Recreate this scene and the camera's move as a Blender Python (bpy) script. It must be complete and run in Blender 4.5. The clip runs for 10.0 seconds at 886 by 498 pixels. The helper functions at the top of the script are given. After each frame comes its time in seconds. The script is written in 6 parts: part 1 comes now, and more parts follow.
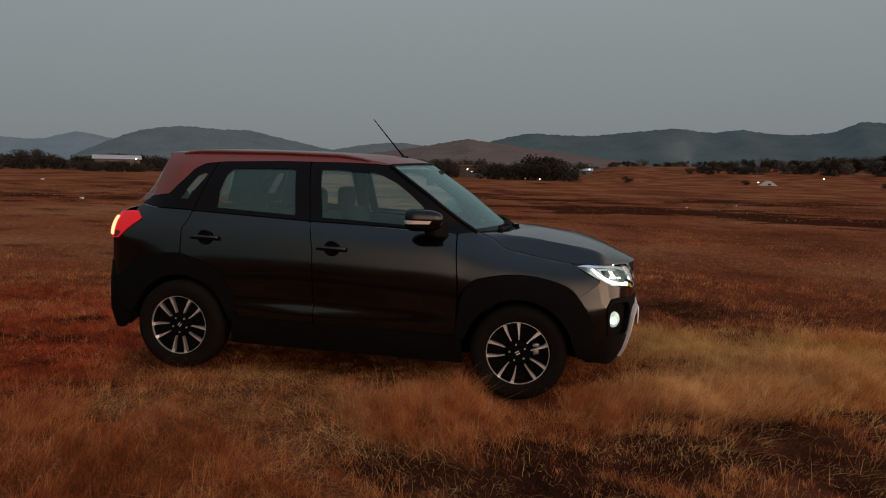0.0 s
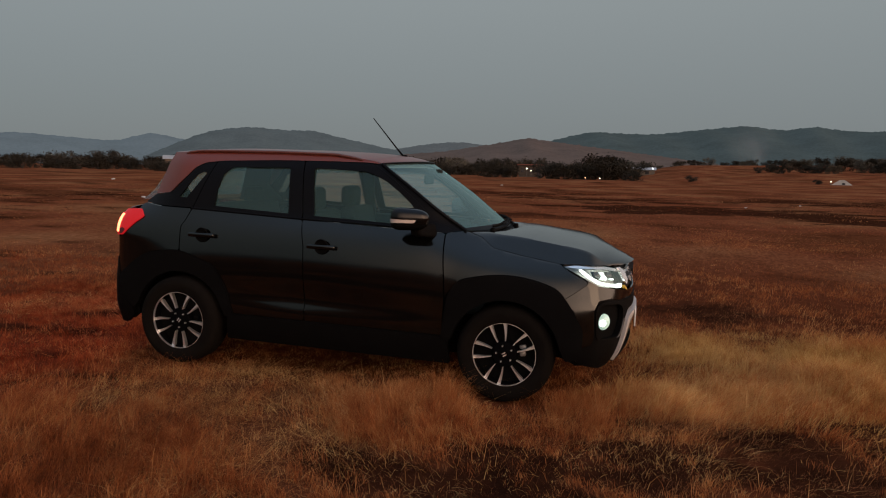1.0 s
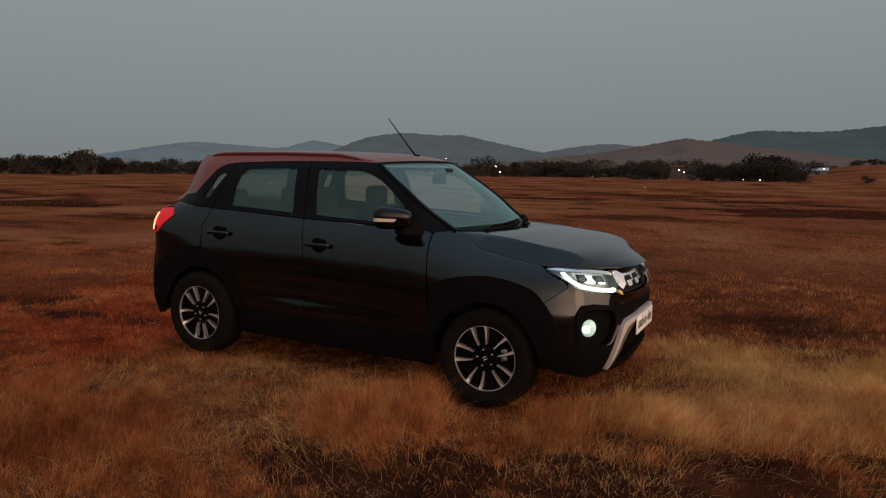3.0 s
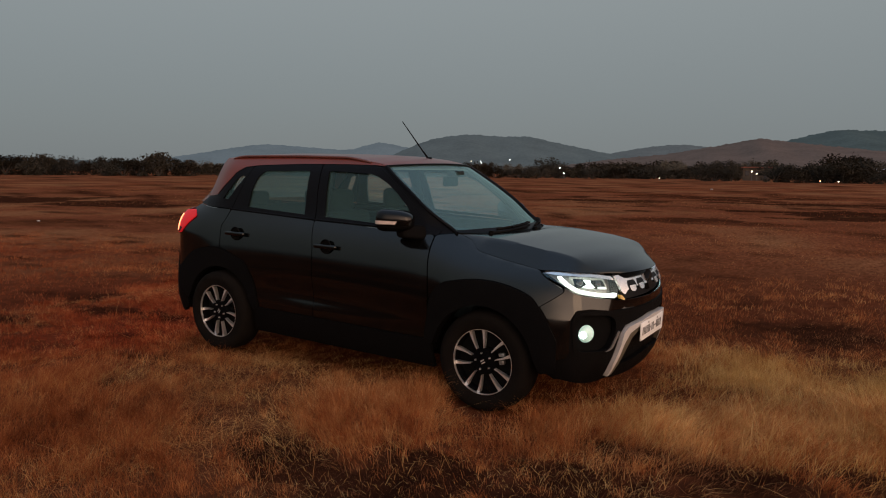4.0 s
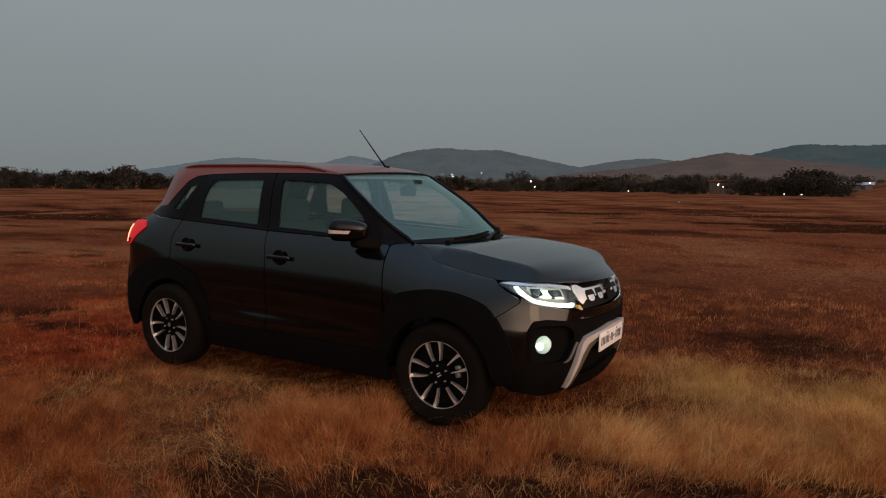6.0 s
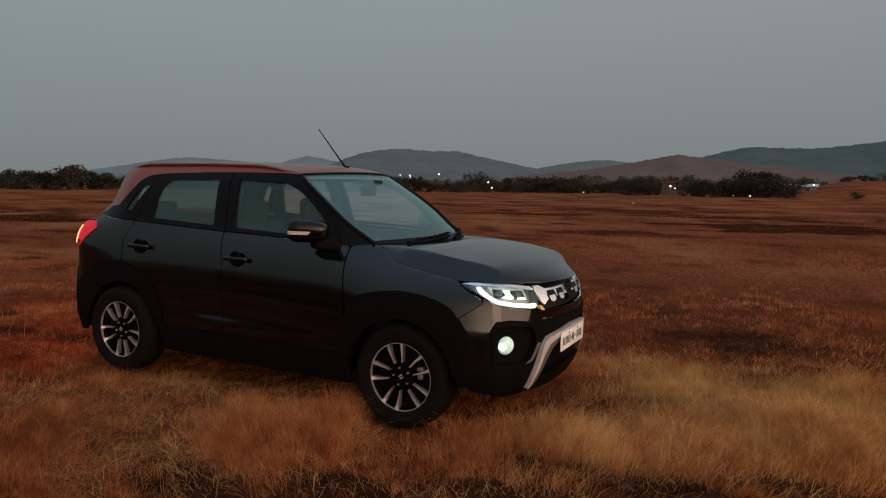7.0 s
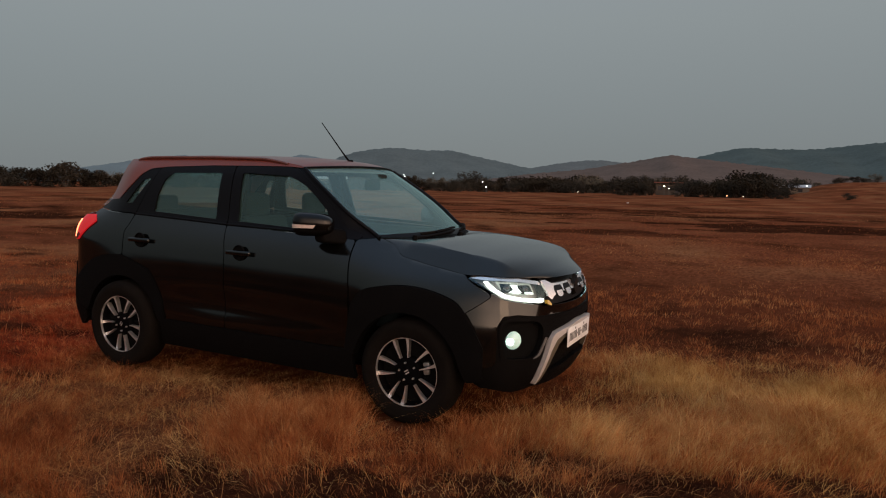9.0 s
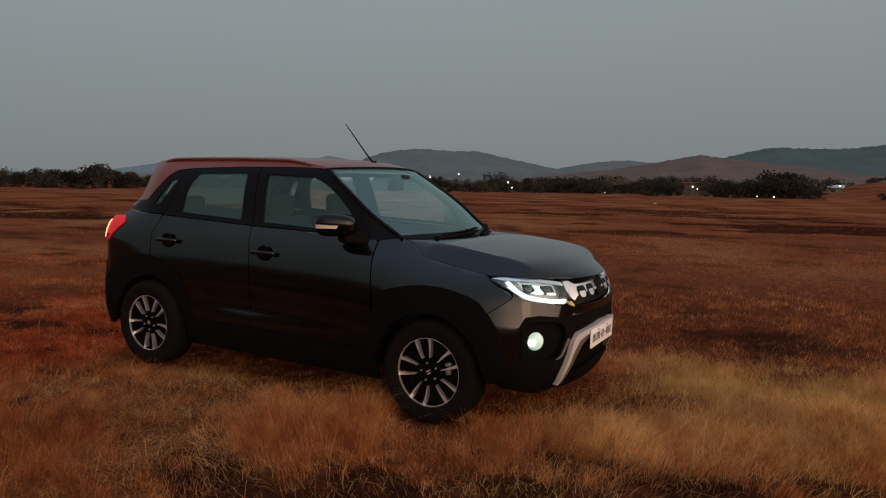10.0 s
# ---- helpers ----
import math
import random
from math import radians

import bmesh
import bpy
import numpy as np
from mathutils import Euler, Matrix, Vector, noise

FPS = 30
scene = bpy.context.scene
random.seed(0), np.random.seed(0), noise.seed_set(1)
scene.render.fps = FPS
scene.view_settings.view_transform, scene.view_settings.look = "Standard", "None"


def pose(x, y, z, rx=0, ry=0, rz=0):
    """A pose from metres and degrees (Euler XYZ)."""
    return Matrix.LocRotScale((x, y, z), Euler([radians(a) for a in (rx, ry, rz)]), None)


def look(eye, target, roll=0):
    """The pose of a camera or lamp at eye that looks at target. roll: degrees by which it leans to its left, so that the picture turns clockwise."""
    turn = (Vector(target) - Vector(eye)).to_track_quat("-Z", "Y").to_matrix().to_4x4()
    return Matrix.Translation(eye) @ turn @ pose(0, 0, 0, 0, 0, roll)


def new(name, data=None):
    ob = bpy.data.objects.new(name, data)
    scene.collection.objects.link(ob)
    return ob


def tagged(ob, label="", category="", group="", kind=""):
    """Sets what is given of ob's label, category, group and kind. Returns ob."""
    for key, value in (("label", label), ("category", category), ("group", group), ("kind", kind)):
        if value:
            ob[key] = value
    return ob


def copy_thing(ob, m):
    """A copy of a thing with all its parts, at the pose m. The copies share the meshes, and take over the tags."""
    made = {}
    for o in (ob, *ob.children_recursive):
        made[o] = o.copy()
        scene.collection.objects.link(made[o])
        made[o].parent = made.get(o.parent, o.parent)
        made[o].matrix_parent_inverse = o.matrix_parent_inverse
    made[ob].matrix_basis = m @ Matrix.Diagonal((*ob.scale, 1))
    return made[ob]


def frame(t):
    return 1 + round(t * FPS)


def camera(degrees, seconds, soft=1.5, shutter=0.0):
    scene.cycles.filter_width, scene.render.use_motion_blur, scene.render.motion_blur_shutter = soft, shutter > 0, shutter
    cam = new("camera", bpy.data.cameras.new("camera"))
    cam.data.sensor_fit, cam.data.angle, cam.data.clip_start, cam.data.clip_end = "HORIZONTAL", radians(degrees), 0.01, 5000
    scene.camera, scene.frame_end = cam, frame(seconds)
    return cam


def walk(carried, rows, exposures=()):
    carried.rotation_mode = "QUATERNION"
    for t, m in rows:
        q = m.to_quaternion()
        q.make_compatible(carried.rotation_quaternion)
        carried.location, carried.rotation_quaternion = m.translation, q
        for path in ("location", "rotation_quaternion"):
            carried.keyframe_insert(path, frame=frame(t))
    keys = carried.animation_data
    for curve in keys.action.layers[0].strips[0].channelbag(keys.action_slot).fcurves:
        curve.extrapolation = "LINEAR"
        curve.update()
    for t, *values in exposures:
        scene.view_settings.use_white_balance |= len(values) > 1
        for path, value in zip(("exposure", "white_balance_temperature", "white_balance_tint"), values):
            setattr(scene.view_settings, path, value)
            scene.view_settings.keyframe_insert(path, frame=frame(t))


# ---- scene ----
cam = camera(64.5, 10.0, soft=1.1)
PATH = [
    (0, (1.643, -5.522, 1.522), (1.262, -3.571, 1.303), 1.2),
    (0.5, (1.895, -5.475, 1.52), (1.43, -3.542, 1.3), 1.1),
    (1, (2.117, -5.368, 1.526), (1.57, -3.457, 1.302), 1.1),
    (1.5, (2.316, -5.265, 1.523), (1.68, -3.382, 1.298), 1.0),
    (2, (2.583, -5.157, 1.517), (1.822, -3.321, 1.296), 0.7),
    (2.5, (2.851, -5.028, 1.505), (2.003, -3.23, 1.284), 0.6),
    (4, (3.468, -4.679, 1.521), (2.376, -3.018, 1.303), 0.5),
    (4.5, (3.528, -4.637, 1.521), (2.399, -3.001, 1.306), 0.5),
    (5, (3.537, -4.588, 1.511), (2.393, -2.96, 1.307), 0.5),
    (5.5, (3.529, -4.557, 1.493), (2.41, -2.91, 1.304), 0.4),
    (6, (3.502, -4.528, 1.489), (2.474, -2.821, 1.309), 0.5),
    (7.5, (3.441, -4.509, 1.477), (2.539, -2.732, 1.3), 0.7),
    (8, (3.413, -4.514, 1.463), (2.528, -2.73, 1.285), 0.8),
    (8.5, (3.391, -4.508, 1.449), (2.506, -2.723, 1.271), 0.8),
    (9, (3.375, -4.513, 1.448), (2.468, -2.74, 1.27), 0.9),
    (9.5, (3.382, -4.519, 1.455), (2.441, -2.764, 1.275), 0.8),
    (10, (3.396, -4.507, 1.447), (2.424, -2.767, 1.27), 0.8),
]
walk(cam, [(t, look(eye, target, roll)) for t, eye, target, roll in PATH])

# ---- world and light: dusk haze, the last glow of the west behind the camera ----
world = bpy.data.worlds.new("dusk")
scene.world = world
world.use_nodes = True
wn, wl = world.node_tree.nodes, world.node_tree.links
wn.clear()
SUN_TURN, SUN_HIGH = radians(116), radians(4)
sky = wn.new("ShaderNodeTexSky")
sky.sky_type, sky.sun_disc = "NISHITA", False
sky.sun_elevation, sky.sun_rotation = SUN_HIGH, SUN_TURN
sky.air_density, sky.dust_density, sky.ozone_density = 1.0, 1.2, 3.0
sky_light = wn.new("ShaderNodeBackground")
sky_light.inputs["Strength"].default_value = 0.006
wl.new(sky.outputs[0], sky_light.inputs["Color"])
coord = wn.new("ShaderNodeTexCoord")
split = wn.new("ShaderNodeSeparateXYZ")
wl.new(coord.outputs["Generated"], split.inputs[0])
ramp = wn.new("ShaderNodeValToRGB")
ramp.color_ramp.elements[0].position, ramp.color_ramp.elements[0].color = 0.0, (0.173, 0.193, 0.200, 1)
ramp.color_ramp.elements[1].position, ramp.color_ramp.elements[1].color = 1.0, (0.34, 0.45, 0.64, 1)
high = ramp.color_ramp.elements.new(0.55)
high.color = (0.30, 0.34, 0.39, 1)
mid = ramp.color_ramp.elements.new(0.22)
mid.color = (0.243, 0.270, 0.276, 1)
wl.new(split.outputs["Z"], ramp.inputs[0])
haze_light = wn.new("ShaderNodeBackground")
haze_light.inputs["Strength"].default_value = 1.0
wl.new(ramp.outputs[0], haze_light.inputs["Color"])
# the afterglow low in the west
west = wn.new("ShaderNodeVectorMath")
west.operation = "DOT_PRODUCT"
west.inputs[1].default_value = Vector((0.92, -0.40, 0.0)).normalized()
wl.new(coord.outputs["Generated"], west.inputs[0])
toward = wn.new("ShaderNodeMapRange")
toward.interpolation_type = "SMOOTHSTEP"
toward.inputs["From Min"].default_value, toward.inputs["From Max"].default_value = -0.05, 1.0
wl.new(west.outputs["Value"], toward.inputs["Value"])
low = wn.new("ShaderNodeMapRange")
low.interpolation_type = "SMOOTHSTEP"
low.inputs["From Min"].default_value, low.inputs["From Max"].default_value = 0.0, 0.82
low.inputs["To Min"].default_value, low.inputs["To Max"].default_value = 1.0, 0.0
wl.new(split.outputs["Z"], low.inputs["Value"])
glow = wn.new("ShaderNodeMath")
glow.operation = "MULTIPLY"
wl.new(toward.outputs[0], glow.inputs[0])
wl.new(low.outputs[0], glow.inputs[1])
strong = wn.new("ShaderNodeMath")
strong.operation = "MULTIPLY"
strong.inputs[1].default_value = 3.0
wl.new(glow.outputs[0], strong.inputs[0])
glow_light = wn.new("ShaderNodeBackground")
glow_light.inputs["Color"].default_value = (1.0, 0.64, 0.46, 1)
wl.new(strong.outputs[0], glow_light.inputs["Strength"])
with_glow = wn.new("ShaderNodeAddShader")
wl.new(glow_light.outputs[0], with_glow.inputs[0])
wl.new(haze_light.outputs[0], with_glow.inputs[1])
both = wn.new("ShaderNodeAddShader")
wl.new(sky_light.outputs[0], both.inputs[0])
wl.new(with_glow.outputs[0], both.inputs[1])
world_out = wn.new("ShaderNodeOutputWorld")
wl.new(both.outputs[0], world_out.inputs[0])

sun = new("sun", bpy.data.lights.new("sun", "SUN"))
sun.data.energy, sun.data.angle, sun.data.color = 0.36, radians(30), (1.0, 0.62, 0.38)
sun.matrix_world = look((9, -4.5, 3), (0, 0, 0.3))
scene.view_settings.exposure = 0.08

# ---- materials ----
def mat(name, color, rough=0.6, metal=0.0, vary=0.15, scale=6.0, bump=0.0, bump_scale=60.0, coat=0.0, spec=0.5, island=0.0, emit=None, power=0.0, coords="Object"):
    m = bpy.data.materials.new(name)
    m.use_nodes = True
    nodes, links = m.node_tree.nodes, m.node_tree.links
    b = nodes["Principled BSDF"]
    b.inputs["Roughness"].default_value, b.inputs["Metallic"].default_value = rough, metal
    b.inputs["Specular IOR Level"].default_value = spec
    b.inputs["Coat Weight"].default_value, b.inputs["Coat Roughness"].default_value = coat, 0.04
    b.inputs["Base Color"].default_value = (*color, 1)
    if emit:
        b.inputs["Emission Color"].default_value, b.inputs["Emission Strength"].default_value = (*emit, 1), power
    tex = nodes.new("ShaderNodeTexCoord")
    if vary:
        n1, n2 = nodes.new("ShaderNodeTexNoise"), nodes.new("ShaderNodeTexNoise")
        n1.inputs["Scale"].default_value, n2.inputs["Scale"].default_value = scale, scale * 11
        n1.inputs["Detail"].default_value = n2.inputs["Detail"].default_value = 4
        for n in (n1, n2):
            links.new(tex.outputs[coords], n.inputs["Vector"])
        add = nodes.new("ShaderNodeMath")
        add.operation = "ADD"
        links.new(n1.outputs[0], add.inputs[0])
        links.new(n2.outputs[0], add.inputs[1])
        span = nodes.new("ShaderNodeMapRange")
        span.inputs["From Min"].default_value, span.inputs["From Max"].default_value = 0.6, 1.4
        span.inputs["To Min"].default_value, span.inputs["To Max"].default_value = 1 - vary, 1 + vary
        links.new(add.outputs[0], span.inputs["Value"])
        mul = nodes.new("ShaderNodeVectorMath")
        mul.operation = "SCALE"
        mul.inputs[0].default_value = color
        links.new(span.outputs[0], mul.inputs["Scale"])
        last = mul.outputs[0]
        if island:
            geo = nodes.new("ShaderNodeNewGeometry")
            r = nodes.new("ShaderNodeMapRange")
            r.inputs["To Min"].default_value, r.inputs["To Max"].default_value = 1 - island, 1 + island
            links.new(geo.outputs["Random Per Island"], r.inputs["Value"])
            mul2 = nodes.new("ShaderNodeVectorMath")
            mul2.operation = "SCALE"
            links.new(last, mul2.inputs[0])
            links.new(r.outputs[0], mul2.inputs["Scale"])
            last = mul2.outputs[0]
        links.new(last, b.inputs["Base Color"])
        wear = nodes.new("ShaderNodeMapRange")
        wear.inputs["To Min"].default_value, wear.inputs["To Max"].default_value = max(rough - 0.07, 0.02), min(rough + 0.1, 1)
        links.new(n1.outputs[0], wear.inputs["Value"])
        links.new(wear.outputs[0], b.inputs["Roughness"])
    if bump:
        n3, bp = nodes.new("ShaderNodeTexNoise"), nodes.new("ShaderNodeBump")
        n3.inputs["Scale"].default_value, n3.inputs["Detail"].default_value = bump_scale, 5
        bp.inputs["Strength"].default_value, bp.inputs["Distance"].default_value = bump, 0.01
        links.new(tex.outputs[coords], n3.inputs["Vector"])
        links.new(n3.outputs[0], bp.inputs["Height"])
        links.new(bp.outputs[0], b.inputs["Normal"])
    return m


def glass(name, color, rough=0.0, see=0.8, ior=1.52, film_share=0.0):
    """A thin pane: a clear sheet with a mirror's gloss at a slant."""
    m = bpy.data.materials.new(name)
    m.use_nodes = True
    nodes, links = m.node_tree.nodes, m.node_tree.links
    nodes.clear()
    clear, gloss, mix, out, fres = (nodes.new("ShaderNode" + k) for k in ("BsdfTransparent", "BsdfGlossy", "MixShader", "OutputMaterial", "LayerWeight"))
    clear.inputs[0].default_value = (*[c * see for c in color], 1)
    gloss.inputs["Roughness"].default_value = rough
    gloss.inputs["Color"].default_value = (0.70, 0.96, 0.95, 1)
    # Schlick's law on the facing angle, alike from both sides of the pane
    base = 2 * ((ior - 1) / (ior + 1)) ** 2
    fres.inputs["Blend"].default_value = 0.5
    steep, law = nodes.new("ShaderNodeMath"), nodes.new("ShaderNodeMapRange")
    steep.operation = "POWER"
    steep.inputs[1].default_value = 5
    links.new(fres.outputs["Facing"], steep.inputs[0])
    law.inputs["To Min"].default_value, law.inputs["To Max"].default_value = base, 1.0
    links.new(steep.outputs[0], law.inputs["Value"])
    links.new(law.outputs[0], mix.inputs[0])
    # over 0.2 pale dust; below, a teal film puts reflected sky into the colour
    film, veil = nodes.new("ShaderNodeBsdfTranslucent" if film_share > 0.2 else "ShaderNodeBsdfDiffuse"), nodes.new("ShaderNodeMixShader")
    film.inputs[0].default_value, veil.inputs[0].default_value = (0.80, 0.84, 0.78, 1) if film_share > 0.2 else (0.30, 0.54, 0.50, 1), film_share
    links.new(clear.outputs[0], veil.inputs[1])
    links.new(film.outputs[0], veil.inputs[2])
    links.new(veil.outputs[0], mix.inputs[1])
    links.new(gloss.outputs[0], mix.inputs[2])
    links.new(mix.outputs[0], out.inputs[0])
    return m


PAINT = mat("granite_grey_paint", (0.047, 0.048, 0.046), 0.08, 0.95, 0.05, 3, coat=0.06)
PAINT.node_tree.nodes["Principled BSDF"].inputs["Coat Roughness"].default_value = 0.07
PAINT.node_tree.nodes["Principled BSDF"].inputs["Coat Tint"].default_value = (0.95, 0.98, 1.0, 1)
MIRROR_PAINT = mat("gloss_black_paint", (0.024, 0.024, 0.024), 0.10, 0.9, 0.05, 3, coat=0.05)
COPPER = mat("copper_orange_paint", (0.17, 0.030, 0.014), 0.36, 0.3, 0.05, 3, coat=0.3)
CLAD = mat("black_cladding_plastic", (0.0040, 0.0037, 0.0037), 0.55, 0, 0.2, 9, 0.25, 350, spec=0.035)
GLOSS_BLACK = mat("gloss_black_trim", (0.004, 0.004, 0.005), 0.35, 0, 0.1, 5, spec=0.08)
RUBBER = mat("tyre_rubber", (0.0075, 0.0062, 0.0052), 0.85, 0, 0.35, 12, 0.4, 120, spec=0.04)
ALLOY = mat("machined_alloy", (0.84, 0.83, 0.81), 0.36, 0.90, 0.1, 20)
DARK_ALLOY = mat("black_painted_alloy", (0.003, 0.003, 0.0035), 0.5, 0.0, 0.1, 20, spec=0.02)
CHROME = mat("chrome", (0.90, 0.90, 0.91), 0.20, 0.85, 0.05, 8)
SATIN = mat("satin_silver_paint", (0.56, 0.54, 0.52), 0.40, 0.25, 0.08, 8)
CABIN = mat("dark_grey_cabin_cloth", (0.019, 0.025, 0.025), 0.85, 0, 0.15, 14, 0.3, 400, spec=0.12)
LINER = mat("pale_grey_headliner", (0.30, 0.32, 0.32), 0.9, 0, 0.08, 8)
STEEL = mat("dark_underbody", (0.005, 0.005, 0.005), 0.9, 0, 0.2, 6, spec=0.03)
BRAKE = mat("brake_steel", (0.30, 0.29, 0.27), 0.4, 0.8, 0.2, 30)
WHITE_PLATE = mat("white_plate", (0.82, 0.81, 0.78), 0.45, 0, 0.05, 10)
INK = mat("black_ink", (0.03, 0.03, 0.03), 0.6, 0, 0.1, 10)
GLASS = glass("tinted_window_glass", (0.68, 0.98, 0.91), 0.0, 0.76, 1.32, 0.055)
REAR_GLASS = glass("green_tinted_rear_glass", (0.52, 0.97, 0.89), 0.0, 0.45, 1.36, 0.07)
SCREEN = glass("windscreen_glass", (0.66, 0.97, 0.95), 0.0, 0.97, 1.52, 0.11)
DUSTY = glass("dusty_window_glass", (0.97, 0.98, 0.97), 0.0, 1.0, 1.24, 0.21)
CLEAR = glass("clear_lamp_lens", (0.95, 0.97, 0.97), 0.0, 1.0)
RED_LENS = mat("lit_red_lens", (0.35, 0.008, 0.010), 0.2, 0, 0.08, 20, emit=(1.0, 0.022, 0.03), power=0.30, spec=0.2)
RED_HOT = mat("tail_light_guide", (0.6, 0.1, 0.08), 0.2, 0, 0, emit=(1.0, 0.22, 0.10), power=4.0)
DRL = mat("daylight_running_guide", (0.9, 0.95, 0.9), 0.2, 0, 0, emit=(0.90, 1.0, 0.92), power=2.2)
# reflector parts glow by themselves, in place of light from the headlamp
GLOW_BLADE = mat("self_glowing_blade", (0.7, 0.75, 0.72), 0.1, 0, 0, emit=(0.86, 1.0, 0.92), power=1.3)
GLOW_BOWL = mat("self_glowing_bowl", (0.42, 0.44, 0.42), 0.25, 0.7, 0.25, 40, emit=(0.86, 0.92, 0.76), power=0.34)
LAMP_CASE = mat("grey_lamp_case", (0.26, 0.25, 0.24), 0.35, 0.6, 0.1, 20)
FOG_GLOW = mat("lit_fog_lens", (0.6, 0.75, 0.68), 0.15, 0, 0.3, 30, emit=(0.50, 0.90, 0.76), power=0.34)
FOG_HOT = mat("fog_bulb", (0.9, 1.0, 0.95), 0.2, 0, 0, emit=(0.85, 1.0, 0.95), power=5.0)
AMBER = mat("amber_reflector", (0.6, 0.38, 0.06), 0.2, 0, 0.1, 20, coat=0.5)
BLINKER = mat("clear_indicator_strip", (0.60, 0.50, 0.44), 0.2, 0, 0.1, 30, coat=0.4)
RAIL = mat("dark_brown_rail", (0.13, 0.038, 0.025), 0.34, 0.2, 0.1, 10, coat=0.4)
BADGE_DARK = mat("dark_reflecting_badge", (0.0065, 0.006, 0.0055), 0.5, 0, 0.15, 12, spec=0.2)
SKID_SHADE = mat("shaded_skid_olive", (0.115, 0.100, 0.070), 0.42, 0.35, 0.1, 10)
BLADE = mat("grey_painted_blade", (0.16, 0.15, 0.14), 0.4, 0.2, 0.1, 12)
LENS_DARK = mat("dark_projector_glass", (0.012, 0.013, 0.014), 0.08, 0, 0.05, 20, coat=0.6)
DASH = mat("dark_blue_grey_dashboard", (0.011, 0.021, 0.026), 0.7, 0, 0.1, 14, 0.2, 300, spec=0.15)
DARK_RED = mat("dark_red_lens", (0.10, 0.006, 0.006), 0.2, 0, 0.1, 20, coat=0.4, spec=0.2)

# ---- ground ----
def mesh_object(name, verts, faces, material, smooth=True):
    me = bpy.data.meshes.new(name)
    me.from_pydata([tuple(v) for v in verts], [], faces)
    me.materials.append(material)
    me.polygons.foreach_set("use_smooth", [smooth] * len(me.polygons))
    me.update()
    return new(name, me)


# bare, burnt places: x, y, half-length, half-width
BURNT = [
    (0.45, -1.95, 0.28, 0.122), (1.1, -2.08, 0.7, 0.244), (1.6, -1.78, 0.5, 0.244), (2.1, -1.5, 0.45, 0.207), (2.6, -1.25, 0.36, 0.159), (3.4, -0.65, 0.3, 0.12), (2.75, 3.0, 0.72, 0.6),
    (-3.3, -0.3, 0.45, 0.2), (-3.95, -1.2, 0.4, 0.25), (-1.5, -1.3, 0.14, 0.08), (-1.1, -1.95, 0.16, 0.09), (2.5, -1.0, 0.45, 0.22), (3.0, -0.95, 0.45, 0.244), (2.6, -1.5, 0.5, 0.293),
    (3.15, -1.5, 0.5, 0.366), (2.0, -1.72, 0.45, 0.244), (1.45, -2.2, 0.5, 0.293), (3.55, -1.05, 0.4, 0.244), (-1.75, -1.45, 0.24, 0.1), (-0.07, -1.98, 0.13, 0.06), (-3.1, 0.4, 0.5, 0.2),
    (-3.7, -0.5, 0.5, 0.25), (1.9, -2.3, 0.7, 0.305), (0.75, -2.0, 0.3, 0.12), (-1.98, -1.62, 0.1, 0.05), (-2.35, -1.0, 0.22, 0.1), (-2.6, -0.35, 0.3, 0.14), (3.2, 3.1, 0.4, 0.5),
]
# unseen black ground on the near side, added to darken the car's reflections
UNSEEN_DARK = [(0.2, -5.2, 4.6, 2.0), (-4.0, -6.2, 3.6, 2.4), (1.8, -8.3, 5.6, 2.6), (-6.5, -11.5, 7.0, 3.6), (3.0, -12.0, 5.5, 2.8), (-13.0, -17.0, 9.0, 5.0), (-22.0, -25.0, 10.0, 7.0)]
# long scorched stretches far out: x, y, half-length, half-width
SCORCHED = [
    (4.5, 26.5, 6.5, 3.4), (11.0, 23.0, 5.5, 3.0), (12.5, 41.0, 7.0, 3.5), (4.7, 53.0, 4.5, 2.6), (-16.0, 51.0, 6.5, 3.0), (-7.0, 44.0, 6.0, 4.0), (-12.0, 35.0, 4.5, 2.4),
    (0.0, 35.0, 4.5, 2.6), (-2.5, 19.0, 3.0, 1.1), (-34.0, 12.5, 6.0, 3.2), (-27.0, 13.5, 4.5, 2.2), (20.0, 27.0, 5.0, 3.0), (-22.0, 24.0, 4.0, 2.0),
]


def burnt(x, y):
    """0 to 1: how bare and black the ground is."""
    b = np.zeros_like(x)
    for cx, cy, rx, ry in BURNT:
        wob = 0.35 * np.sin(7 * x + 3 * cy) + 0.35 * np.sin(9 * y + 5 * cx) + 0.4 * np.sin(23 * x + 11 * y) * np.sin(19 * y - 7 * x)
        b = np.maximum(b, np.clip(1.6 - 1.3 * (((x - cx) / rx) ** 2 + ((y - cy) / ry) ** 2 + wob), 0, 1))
    ragged = 1.0 * (lumps(x, y, 1.9, 23) - 0.5) + 0.9 * (lumps(x, y, 0.6, 24) - 0.5) + 0.6 * (lumps(x, y, 0.21, 25) - 0.5)
    for cx, cy, rx, ry in UNSEEN_DARK:
        b = np.maximum(b, np.clip(1.9 * (0.95 - ((x - cx) / rx) ** 2 - ((y - cy) / ry) ** 2 + ragged), 0, 1) * ease((-3.0 - y) / 1.2))
    # small scorched specks over the open field
    open_field = np.clip(ease((-2.0 - x) / 1.6) + 0.55 * ease((y - 1.8) / 2.4), 0, 1)
    return np.maximum(b, open_field * np.clip(4.5 * (0.65 * lumps(x, y, 0.55, 11) + 0.35 * lumps(x, y, 0.17, 12) - 0.60), 0, 1))


